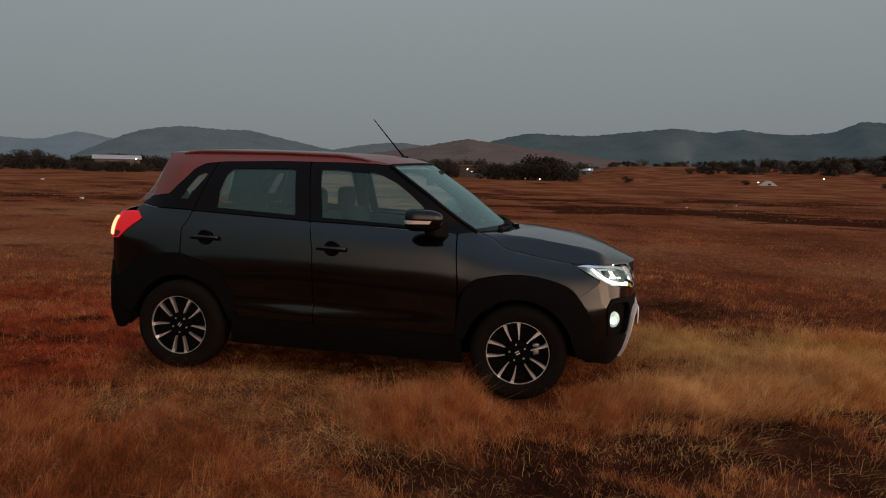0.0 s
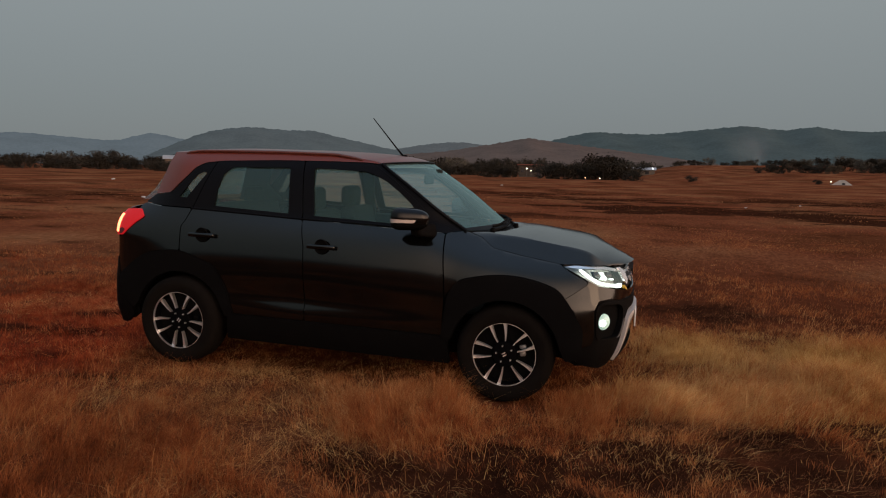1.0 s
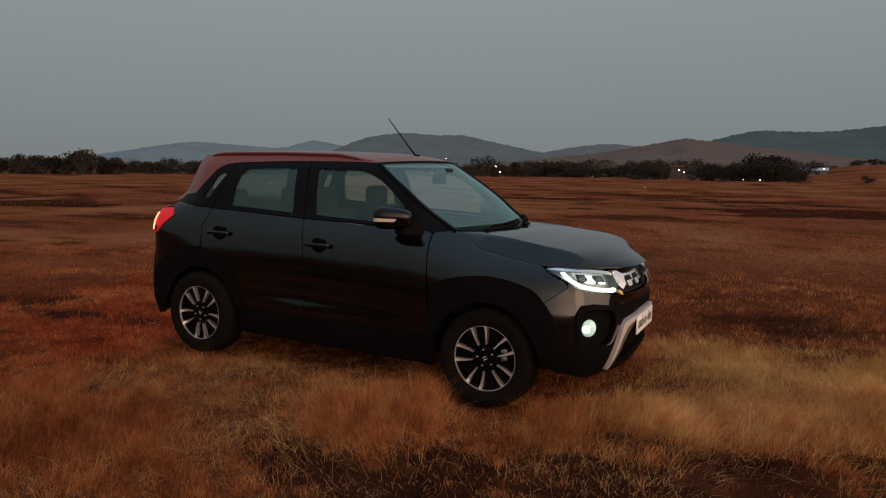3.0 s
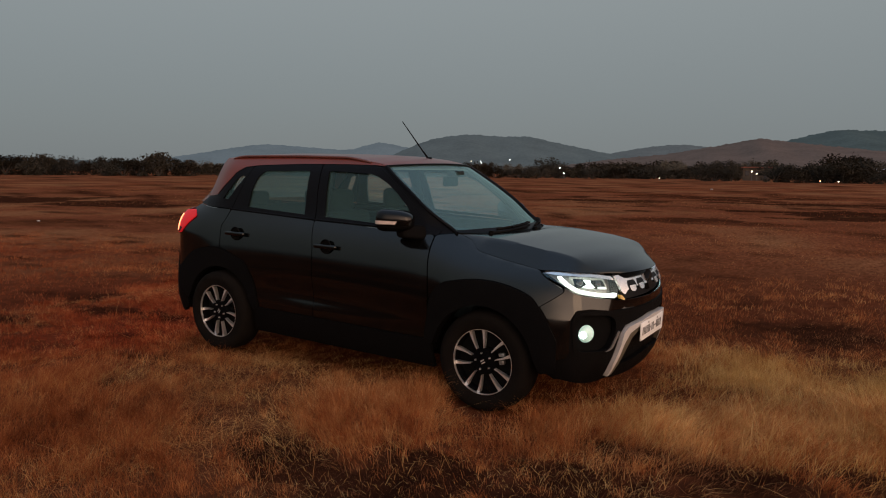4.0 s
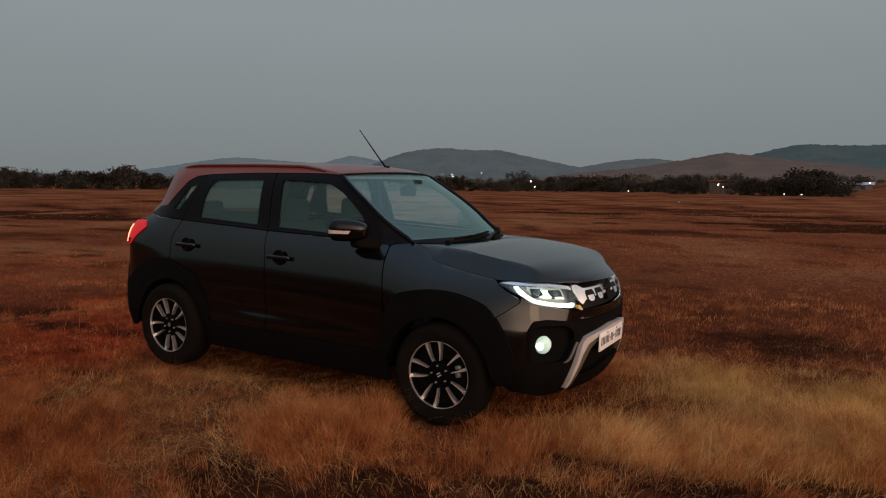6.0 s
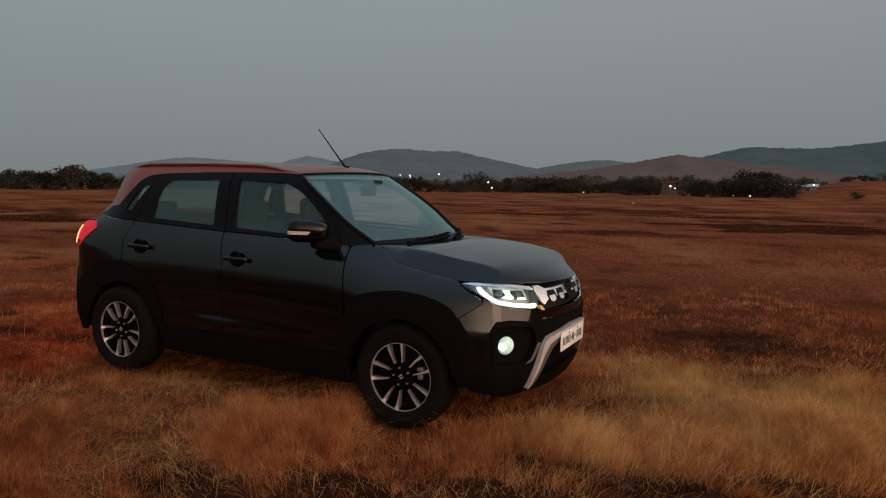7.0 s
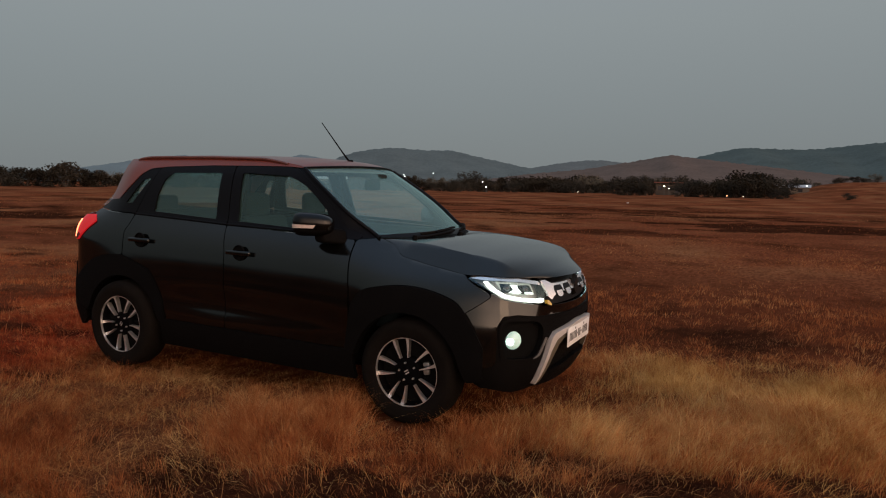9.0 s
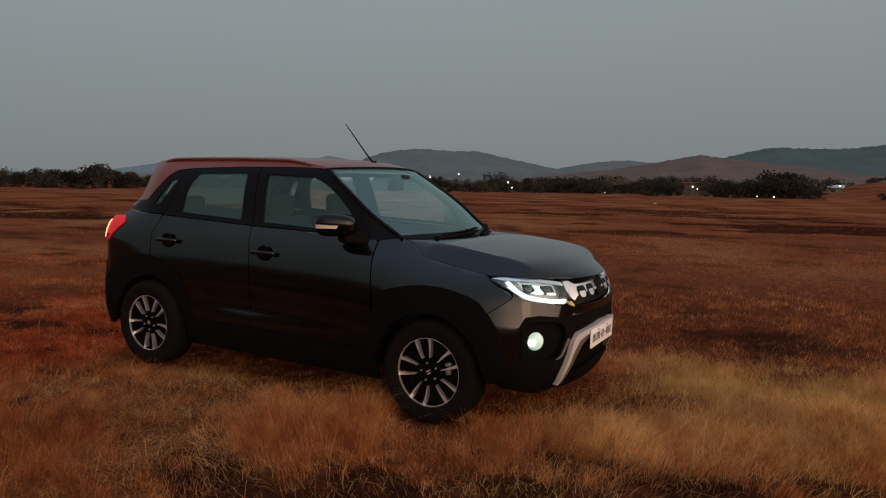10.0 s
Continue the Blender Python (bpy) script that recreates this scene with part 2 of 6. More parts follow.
def scorched(x, y):
    """0 to 1: how far the long streaks of a field fire reach."""
    b = np.zeros_like(x)
    for cx, cy, rx, ry in SCORCHED:
        b = np.maximum(b, np.clip(1.5 - ((x - cx) / rx) ** 2 - ((y - cy) / ry) ** 2, 0, 1))
    return b


EYE_SPOT = (2.8, -5.0)


def lumps(x, y, size, seed=0.0):
    """Smooth uneven values, 0 to 1, in lumps of the given size."""
    gx, gy = np.asarray(x, float) / size + 1000.5 + seed, np.asarray(y, float) / size + 1000.5 - seed
    i, j = np.floor(gx), np.floor(gy)
    f, g = gx - i, gy - j
    f, g = f * f * (3 - 2 * f), g * g * (3 - 2 * g)

    def chance(a, b):
        v = np.sin(a * 127.1 + b * 311.7 + seed * 74.7) * 43758.5453
        return v - np.floor(v)

    return (chance(i, j) * (1 - f) + chance(i + 1, j) * f) * (1 - g) + (chance(i, j + 1) * (1 - f) + chance(i + 1, j + 1) * f) * g


def ease(t):
    t = np.clip(t, 0, 1)
    return t * t * (3 - 2 * t)


def rise(x, y):
    """The far slope that climbs beyond the right-hand end of the field."""
    dx, dy = x - EYE_SPOT[0], y - EYE_SPOT[1]
    r, az = np.hypot(dx, dy), np.degrees(np.arctan2(dx, dy))
    return ease((r - 130) / 270) * ease((az + 2.5) / 5) * ease((100 - az) / 40) * (6.0 + 0.09 * np.clip(az, 0, 30))


def ground_z(x, y):
    near = np.exp(-((x**2 + y**2) / 70))
    return near * (0.020 * np.sin(1.9 * x + 0.6) * np.cos(1.6 * y) + 0.012 * np.sin(4.3 * x + 2.2 * y) + 0.008 * np.sin(7.1 * y - 3.7 * x)) - 0.02 - 0.012 * np.clip(x, -2, 2) * near + rise(x, y)


def ground_material():
    m = bpy.data.materials.new("dry_field_soil")
    m.use_nodes = True
    nodes, links = m.node_tree.nodes, m.node_tree.links
    b = nodes["Principled BSDF"]
    b.inputs["Roughness"].default_value = 0.95
    b.inputs["Specular IOR Level"].default_value = 0.0
    tex = nodes.new("ShaderNodeTexCoord")

    def noise_at(scale, stretch=(1, 1, 1), detail=6, rough=0.6):
        mp, n = nodes.new("ShaderNodeMapping"), nodes.new("ShaderNodeTexNoise")
        mp.inputs["Scale"].default_value = stretch
        n.inputs["Scale"].default_value, n.inputs["Detail"].default_value, n.inputs["Roughness"].default_value = scale, detail, rough
        links.new(tex.outputs["Object"], mp.inputs[0])
        links.new(mp.outputs[0], n.inputs["Vector"])
        return n.outputs[0]

    def ramp_of(value, stops):
        r = nodes.new("ShaderNodeValToRGB")
        while len(r.color_ramp.elements) < len(stops):
            r.color_ramp.elements.new(0.5)
        for e, (p, c) in zip(r.color_ramp.elements, stops):
            e.position, e.color = p, (*c, 1)
        links.new(value, r.inputs[0])
        return r.outputs[0]

    def mixed(kind, fac, a, bb):
        x = nodes.new("ShaderNodeMix")
        x.data_type, x.blend_type = "RGBA", kind
        if isinstance(fac, float):
            x.inputs["Factor"].default_value = fac
        else:
            links.new(fac, x.inputs["Factor"])
        links.new(a, x.inputs["A"])
        links.new(bb, x.inputs["B"])
        return x.outputs["Result"]

    straw = ramp_of(noise_at(0.16, (1.0, 0.7, 1), 6, 0.5), [(0.37, (0.144, 0.051, 0.023)), (0.46, (0.203, 0.068, 0.032)), (0.54, (0.240, 0.090, 0.041)), (0.62, (0.278, 0.124, 0.057))])
    grain = ramp_of(noise_at(14, (1.4, 0.4, 1)), [(0.3, (0.5, 0.45, 0.42)), (0.7, (1.25, 1.25, 1.25))])
    col = mixed("MULTIPLY", 1.0, straw, grain)
    # streaks of burnt grass, long across the field
    reach, spread = nodes.new("ShaderNodeAttribute"), nodes.new("ShaderNodeMath")
    reach.attribute_name, spread.operation = "scorched", "MULTIPLY_ADD"
    spread.inputs[1].default_value = 0.16
    links.new(reach.outputs["Fac"], spread.inputs[0])
    links.new(noise_at(0.34, (0.75, 1.0, 1), 9, 0.74), spread.inputs[2])
    black = ramp_of(spread.outputs[0], [(0.545, (0, 0, 0)), (0.60, (1, 1, 1))])
    ash = ramp_of(noise_at(3.0), [(0.3, (0.020, 0.0080, 0.005)), (0.8, (0.070, 0.024, 0.012))])
    att = nodes.new("ShaderNodeAttribute")
    att.attribute_name = "burnt"
    # soil under the standing grass, its colour darkened for shade between the blades
    out, begun = nodes.new("ShaderNodeVectorMath"), nodes.new("ShaderNodeMapRange")
    out.operation = "LENGTH"
    links.new(tex.outputs["Object"], out.inputs[0])
    begun.inputs["From Min"].default_value, begun.inputs["From Max"].default_value = 13.0, 22.0
    links.new(out.outputs["Value"], begun.inputs["Value"])
    bare = nodes.new("ShaderNodeMapRange")
    bare.inputs["From Min"].default_value, bare.inputs["From Max"].default_value = 5.0, 11.0
    bare.inputs["To Min"].default_value, bare.inputs["To Max"].default_value = 0.75, 0.0
    links.new(out.outputs["Value"], bare.inputs["Value"])
    soil = ramp_of(noise_at(5.0), [(0.3, (0.042, 0.0125, 0.007)), (0.7, (0.130, 0.038, 0.017))])
    col = mixed("MIX", bare.outputs[0], col, soil)
    # farther out whole stretches have burnt
    part_burnt = nodes.new("ShaderNodeMath")
    part_burnt.operation = "MULTIPLY"
    ended = nodes.new("ShaderNodeMapRange")
    ended.inputs["From Min"].default_value, ended.inputs["From Max"].default_value = 42.0, 75.0
    ended.inputs["To Min"].default_value, ended.inputs["To Max"].default_value = 1.0, 0.35
    links.new(out.outputs["Value"], ended.inputs["Value"])
    ring = nodes.new("ShaderNodeMath")
    ring.operation = "MULTIPLY"
    links.new(begun.outputs[0], ring.inputs[0])
    links.new(ended.outputs[0], ring.inputs[1])
    links.new(ring.outputs[0], part_burnt.inputs[0])
    links.new(black, part_burnt.inputs[1])
    col = mixed("MIX", part_burnt.outputs[0], col, mixed("MIX", 0.04, ash, col))
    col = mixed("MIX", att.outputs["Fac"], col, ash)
    links.new(col, b.inputs["Base Color"])
    bump = nodes.new("ShaderNodeBump")
    bump.inputs["Strength"].default_value, bump.inputs["Distance"].default_value = 0.9, 0.06
    links.new(noise_at(9.0, (1, 1, 1), 8, 0.7), bump.inputs["Height"])
    links.new(bump.outputs[0], b.inputs["Normal"])
    return m


def ground():
    rings = np.r_[0, np.geomspace(0.12, 30, 110), np.geomspace(33, 4500, 46)]
    seg = 240
    ang = np.linspace(0, 2 * np.pi, seg, endpoint=False)
    R, A = np.meshgrid(rings[1:], ang, indexing="ij")
    X, Y = 0.8 + R * np.cos(A), -0.8 + R * np.sin(A)
    verts = np.c_[X.ravel(), Y.ravel(), ground_z(X, Y).ravel()]
    verts = np.vstack([verts, [[0.8, -0.8, float(ground_z(np.array(0.8), np.array(-0.8)))]]])
    faces = [(len(verts) - 1, a, (a + 1) % seg) for a in range(seg)]
    for r in range(len(rings) - 2):
        for a in range(seg):
            c = (a + 1) % seg
            faces.append((r * seg + a, (r + 1) * seg + a, (r + 1) * seg + c, r * seg + c))
    ob = mesh_object("ground", verts, faces, ground_material())
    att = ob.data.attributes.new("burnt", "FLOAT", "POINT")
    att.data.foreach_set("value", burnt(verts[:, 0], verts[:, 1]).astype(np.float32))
    att = ob.data.attributes.new("scorched", "FLOAT", "POINT")
    att.data.foreach_set("value", scorched(verts[:, 0], verts[:, 1]).astype(np.float32))
    return tagged(ob, "flat dry brown field with burnt black streaks", "ground", kind="structure")


ground()

# ---- the car: its skin is a wall round the plan, u along it (right-hand side), z up, set in by height ----
def catmull(p,n=24):
    p=np.array(p,float); q=np.vstack([2*p[0]-p[1],p,2*p[-1]-p[-2]]); out=[]
    for i in range(1,len(q)-2):
        for k in range(n):
            t=k/n; out.append(.5*((2*q[i])+(-q[i-1]+q[i+1])*t+(2*q[i-1]-5*q[i]+4*q[i+1]-q[i+2])*t*t+(-q[i-1]+3*q[i]-3*q[i+1]+q[i+2])*t**3))
    out.append(p[-1]); return np.array(out)
PLAN=catmull([(-1.93,0),(-1.93,.3),(-1.918,.58),(-1.88,.77),(-1.79,.86),(-1.62,.886),(-1.4,.89),(-.9,.886),(0,.888),(.9,.888),(1.4,.888),(1.62,.882),(1.76,.855),(1.86,.79),(1.935,.66),(1.99,.5),(2.037,.32),(2.055,.16),(2.06,0)])
plan_run=np.r_[0,np.cumsum(np.hypot(*np.diff(PLAN,axis=0).T))]
PLAN_U=plan_run-np.interp(0,PLAN[:,0],plan_run)   # u = 0 at x = 0
PLAN_T=np.gradient(PLAN,axis=0); PLAN_T/=np.hypot(*PLAN_T.T)[:,None]
UMIN,UMAX=PLAN_U[0],PLAN_U[-1]
# insets by height, at stations along the wall
ZK=[0.18,0.24,0.34,0.42,0.50,0.56,0.62,0.72,0.84,0.92,0.98,1.04,1.10,1.16,1.20,1.30,1.40,1.50,1.56,1.62]
ST = {}
ST[-9] = [.10,.06,.02,.00,.00,.00,.01,.03,.05,.06,.07,.08,.11,.20,.30,.41,.45,.49,.50,.52]
ST[-1.75] = [.09,.05,.02,.00,.00,.00,.00,.01,.015,.015,.015,.025,.05,.10,.16,.27,.33,.38,.41,.45]
ST[-1.35] = [.09,.05,.02,.01,.00,.00,.00,.00,.007,.014,.021,.031,.047,.07,.085,.105,.135,.18,.22,.29]
ST[-.3] = [.09,.05,.02,.012,.010,.026,.024,.008,.012,.019,.027,.041,.069,.11,.13,.155,.185,.225,.26,.32]
ST[.7] = [.09,.05,.02,.012,.008,.012,.010,.005,.011,.019,.030,.050,.086,.135,.155,.185,.215,.255,.29,.35]
ST[1.05] = [.09,.05,.02,.01,.005,.004,.003,.003,.010,.025,.062,.135,.26,.36,.4,.4,.4,.4,.4,.4]
ST[1.5] = [.09,.05,.02,.01,.005,.004,.003,.007,.022,.053,.117,.275,.4,.4,.4,.4,.4,.4,.4,.4]
ST[1.8] = [.13,.07,.02,.00,.00,.00,.00,.005,.029,.062,.117,.3,.4,.4,.4,.4,.4,.4,.4,.4]
ST[2.1] = [.16,.09,.03,.01,.00,.00,.00,.00,.03,.075,.13,.3,.4,.4,.4,.4,.4,.4,.4,.4]
ST[9] = [.17,.10,.03,.01,.00,.00,.01,.02,.06,.11,.2,.3,.4,.4,.4,.4,.4,.4,.4,.4]
z_fine=np.arange(.1,1.7,.01); soft_z=np.exp(-.5*(np.arange(-8,9)/2.2)**2); soft_z/=soft_z.sum()
u_keys=sorted(ST); side_table=[]
for s in u_keys:
    r=np.interp(z_fine,ZK,ST[s]); r=np.convolve(np.pad(r,8,mode='edge'),soft_z,'valid'); side_table.append(r)
side_table=np.array(side_table); u_fine=np.arange(UMIN,UMAX+.02,.02)
INSETS=np.array([np.interp(u_fine,u_keys,side_table[:,j]) for j in range(len(z_fine))]).T
soft_u=np.exp(-.5*(np.arange(-10,11)/4.)**2);soft_u/=soft_u.sum()
INSETS=np.array([np.convolve(np.pad(INSETS[:,j],10,mode='edge'),soft_u,'valid') for j in range(INSETS.shape[1])]).T
def inset(u,z):
    fu=np.clip((u-UMIN)/.02,0,INSETS.shape[0]-1.001); fz=np.clip((z-.1)/.01,0,INSETS.shape[1]-1.001)
    i=fu.astype(int);j=fz.astype(int);a=fu-i;b=fz-j
    return (INSETS[i,j]*(1-a)+INSETS[i+1,j]*a)*(1-b)+(INSETS[i,j+1]*(1-a)+INSETS[i+1,j+1]*a)*b
def wall(u,z,out=0.0):
    """right-hand side: x, y (negative), z"""
    u=np.asarray(u,float);z=np.asarray(z,float)
    x=np.interp(u,PLAN_U,PLAN[:,0]);y=np.interp(u,PLAN_U,PLAN[:,1]);tx=np.interp(u,PLAN_U,PLAN_T[:,0]);ty=np.interp(u,PLAN_U,PLAN_T[:,1])
    n=np.hypot(tx,ty);tx,ty=tx/n,ty/n
    k=inset(u,z)-out
    return np.stack([x+ty*k,-(y-tx*k),z],-1)


def bm_object(name, bm, material, parent, label=""):
    me = bpy.data.meshes.new(name)
    bm.normal_update()
    bm.to_mesh(me)
    bm.free()
    for m in material if isinstance(material, (list, tuple)) else [material]:
        me.materials.append(m)
    me.polygons.foreach_set("use_smooth", [True] * len(me.polygons))
    me.set_sharp_from_angle(angle=radians(38))
    ob = new(name, me)
    ob.parent = parent
    return tagged(ob, label)


def rounded(poly, step=0.05, rounds=2):
    """A closed outline with its corners eased."""
    p = [np.array(q, float) for q in poly]
    out = []
    for a, b in zip(p, p[1:] + p[:1]):
        n = max(1, int(np.ceil(np.linalg.norm(b - a) / step)))
        out += [a + (b - a) * k / n for k in range(n)]
    for _ in range(rounds):
        nxt = []
        for a, b in zip(out, out[1:] + out[:1]):
            nxt += [0.75 * a + 0.25 * b, 0.25 * a + 0.75 * b]
        out = nxt
    return np.array(out)


def shrunk(poly, gap):
    p = np.array(poly, float)
    area = 0.5 * np.sum(p[:, 0] * np.roll(p[:, 1], -1) - np.roll(p[:, 0], -1) * p[:, 1])
    d = np.roll(p, -1, 0) - np.roll(p, 1, 0)
    n = np.c_[-d[:, 1], d[:, 0]] / (np.linalg.norm(d, axis=1)[:, None] + 1e-9)
    return p + n * gap * (1 if area > 0 else -1)


def inside(poly, x, y):
    res, n = False, len(poly)
    for i in range(n):
        (x1, y1), (x2, y2) = poly[i], poly[i - 1]
        if (y1 > y) != (y2 > y) and x < (x2 - x1) * (y - y1) / (y2 - y1) + x1:
            res = not res
    return res


def flat_bm(outline, step, holes=()):
    """An outline in (u, z), cut into small faces."""
    bm = bmesh.new()
    vs = [bm.verts.new((u, z, 0)) for u, z in outline]
    bm.faces.new(vs)
    lo, hi = outline.min(0), outline.max(0)
    cuts = [((u, 0, 0), (1, 0, 0)) for u in np.arange(lo[0] + step, hi[0], step)] + [((0, z, 0), (0, 1, 0)) for z in np.arange(lo[1] + step, hi[1], step)]
    for h in holes:
        for a, b in zip(h, np.roll(h, -1, 0)):
            cuts.append(((a[0], a[1], 0), (-(b[1] - a[1]), b[0] - a[0], 0)))
    for co, no in cuts:
        bmesh.ops.bisect_plane(bm, geom=bm.verts[:] + bm.edges[:] + bm.faces[:], dist=1e-6, plane_co=co, plane_no=no)
    for h in holes:
        gone = [f for f in bm.faces if inside(h, *f.calc_center_median()[:2])]
        bmesh.ops.delete(bm, geom=gone, context="FACES")
    return bm


def panel(name, outline, material, parent, side=-1, out=0.0, thick=0.012, step=0.035, gap=0.0013, holes=(), label="", ease=0.05, lift=None):
    """A sheet of the car's skin. side: -1 right, +1 left, 0 both halves as one. lift: a function of u, z that bulges it outwards."""
    line = shrunk(rounded(outline, ease) if ease else np.array(outline, float), gap)
    flat = flat_bm(line, step, [np.array(h) for h in holes])
    flat.verts.index_update()
    uz = np.array([v.co[:2] for v in flat.verts])
    faces = [[v.index for v in f.verts] for f in flat.faces]
    rim = [(e.verts[0].index, e.verts[1].index) for e in flat.edges if len(e.link_faces) == 1]
    flat.free()
    extra = lift(uz[:, 0], uz[:, 1]) if lift else 0.0
    outer, inner = wall(uz[:, 0], uz[:, 1], out + extra), wall(uz[:, 0], uz[:, 1], out - thick)
    bm = bmesh.new()
    for s in (-1, 1) if side == 0 else (side,):
        m = np.array([1, -s, 1])
        a, b = ([bm.verts.new(v * m) for v in some] for some in (outer, inner))
        for f in faces:
            try:
                bm.faces.new([a[i] for i in f])
            except ValueError:
                pass
        for i, j in rim:
            if abs(outer[i][1]) + abs(outer[j][1]) > 1e-3:
                bm.faces.new((a[i], a[j], b[j], b[i]))
    if side == 0:
        bmesh.ops.remove_doubles(bm, verts=bm.verts[:], dist=0.002)
    bmesh.ops.recalc_face_normals(bm, faces=bm.faces[:])
    # the large outer sheet must face outwards
    tot = sum((f.normal.dot(Vector((f.calc_center_median().x * 0.5, f.calc_center_median().y, 0))) * f.calc_area() for f in bm.faces), 0.0)
    if tot < 0:
        bmesh.ops.reverse_faces(bm, faces=bm.faces[:])
    return bm_object(name, bm, material, parent, label)


def box(bm, lo, hi, bevel=0.0, seg=2):
    made = bmesh.ops.create_cube(bm, size=1)
    vs = made["verts"]
    c, s = (Vector(lo) + Vector(hi)) / 2, Vector(hi) - Vector(lo)
    for v in vs:
        v.co = Vector((v.co.x * s.x, v.co.y * s.y, v.co.z * s.z)) + c
    if bevel:
        es = list({e for v in vs for e in v.link_edges})
        vs = [g for g in bmesh.ops.bevel(bm, geom=es, offset=bevel, segments=seg, affect="EDGES", profile=0.5)["verts"]]
    return vs


def tube(points, radii, seg=8):
    """A bmesh tube along points."""
    bm = bmesh.new()
    rings = []
    pts = [Vector(p) for p in points]
    for i, p in enumerate(pts):
        d = (pts[min(i + 1, len(pts) - 1)] - pts[max(i - 1, 0)]).normalized()
        side = d.cross(Vector((0, 0, 1)) if abs(d.z) < 0.95 else Vector((1, 0, 0))).normalized()
        up = side.cross(d)
        r = radii[i] if isinstance(radii, (list, tuple)) else radii
        rings.append([bm.verts.new(p + side * (r * math.cos(k * 2 * math.pi / seg)) + up * (r * math.sin(k * 2 * math.pi / seg))) for k in range(seg)])
    for a, b in zip(rings, rings[1:]):
        for k in range(seg):
            bm.faces.new((a[k], a[(k + 1) % seg], b[(k + 1) % seg], b[k]))
    bm.faces.new(rings[0][::-1])
    bm.faces.new(rings[-1])
    return bm


def lathe(profile, seg=64, axis="Y"):
    """Turns (radius, along) pairs about the y axis."""
    bm = bmesh.new()
    rings = [[bm.verts.new((r * math.cos(2 * math.pi * k / seg), y, r * math.sin(2 * math.pi * k / seg))) for k in range(seg)] for r, y in profile]
    for a, b in zip(rings, rings[1:]):
        for k in range(seg):
            bm.faces.new((a[k], b[k], b[(k + 1) % seg], a[(k + 1) % seg]))
    return bm


def sheet(rows):
    """A bmesh grid from rows of points."""
    bm = bmesh.new()
    vs = [[bm.verts.new(p) for p in row] for row in rows]
    for a, b in zip(vs, vs[1:]):
        for k in range(len(a) - 1):
            bm.faces.new((a[k], a[k + 1], b[k + 1], b[k]))
    bmesh.ops.recalc_face_normals(bm, faces=bm.faces[:])
    return bm


def upwards(bm):
    if sum(f.normal.z * f.calc_area() for f in bm.faces) < 0:
        bmesh.ops.reverse_faces(bm, faces=bm.faces[:])
    return bm


def across(edge, centre, power, n=28, bow=2.0):
    """Rows from the right edge over the centre line to the left edge."""
    rows = []
    for j, (e, c) in enumerate(zip(edge, centre)):
        row = []
        fade = float(ease((j / (len(edge) - 1) - 0.62) / 0.26))
        for s in np.linspace(-1, 1, n + 1):
            k = abs(s)
            x = c[0] + (e[0] - c[0]) * k**bow
            if power is None:  # a crease over a steeper flank
                fall = 0.17 * (k / 0.87) ** 2 if k < 0.87 else 0.17 + 0.83 * ((k - 0.87) / 0.13) ** 1.05
                fall += fade * (k**2 - fall)  # the crease runs out towards the nose
            else:
                fall = k**power
            z = c[2] + (e[2] - c[2]) * fall
            row.append((x, abs(e[1]) * s, z))
        rows.append(row)
    return rows


HUB_F, HUB_R, HUB_Z = 1.238, -1.241, 0.343
CAR_POSE = pose(0, 0.003, -0.007, 0, 0, 1.0) @ pose(0, 0, 0, 0, 1.3, 0)


def arc(cx, r, a0, a1, n=18):
    return [(cx + r * math.cos(radians(a)), HUB_Z + r * math.sin(radians(a))) for a in np.linspace(a0, a1, n)]


ARCH_R = [(-0.80, 0.43), (-0.86, 0.62), (-0.955, 0.77), (-1.02, 0.80), (-1.11, 0.831), (-1.245, 0.869), (-1.381, 0.865), (-1.544, 0.829), (-1.658, 0.757), (-1.79, 0.64)]
ARCH_F = [(0.80, 0.43), (0.835, 0.70), (0.894, 0.806), (0.969, 0.842), (1.158, 0.876), (1.347, 0.871), (1.537, 0.824), (1.617, 0.759), (1.676, 0.677), (1.74, 0.56)]
ARCH_R, ARCH_F = ([tuple(q) for q in catmull(a, 3)] for a in (ARCH_R, ARCH_F))
HOOD_LINE = [(0.93, 1.128), (1.012, 1.098), (1.10, 1.040), (1.303, 1.003), (1.577, 0.966), (1.70, 0.972), (2.045, 0.958), (2.251, 0.937)]
SCREEN_EDGE = [(0.24, 1.571), (0.53, 1.385), (0.785, 1.203), (0.895, 1.134)]
ROOF_EDGE = [(-1.49, 1.60), (-1.3, 1.606), (-1.03, 1.614), (-0.59, 1.622), (-0.15, 1.620), (0.06, 1.606), (0.17, 1.592), (0.24, 1.574)]


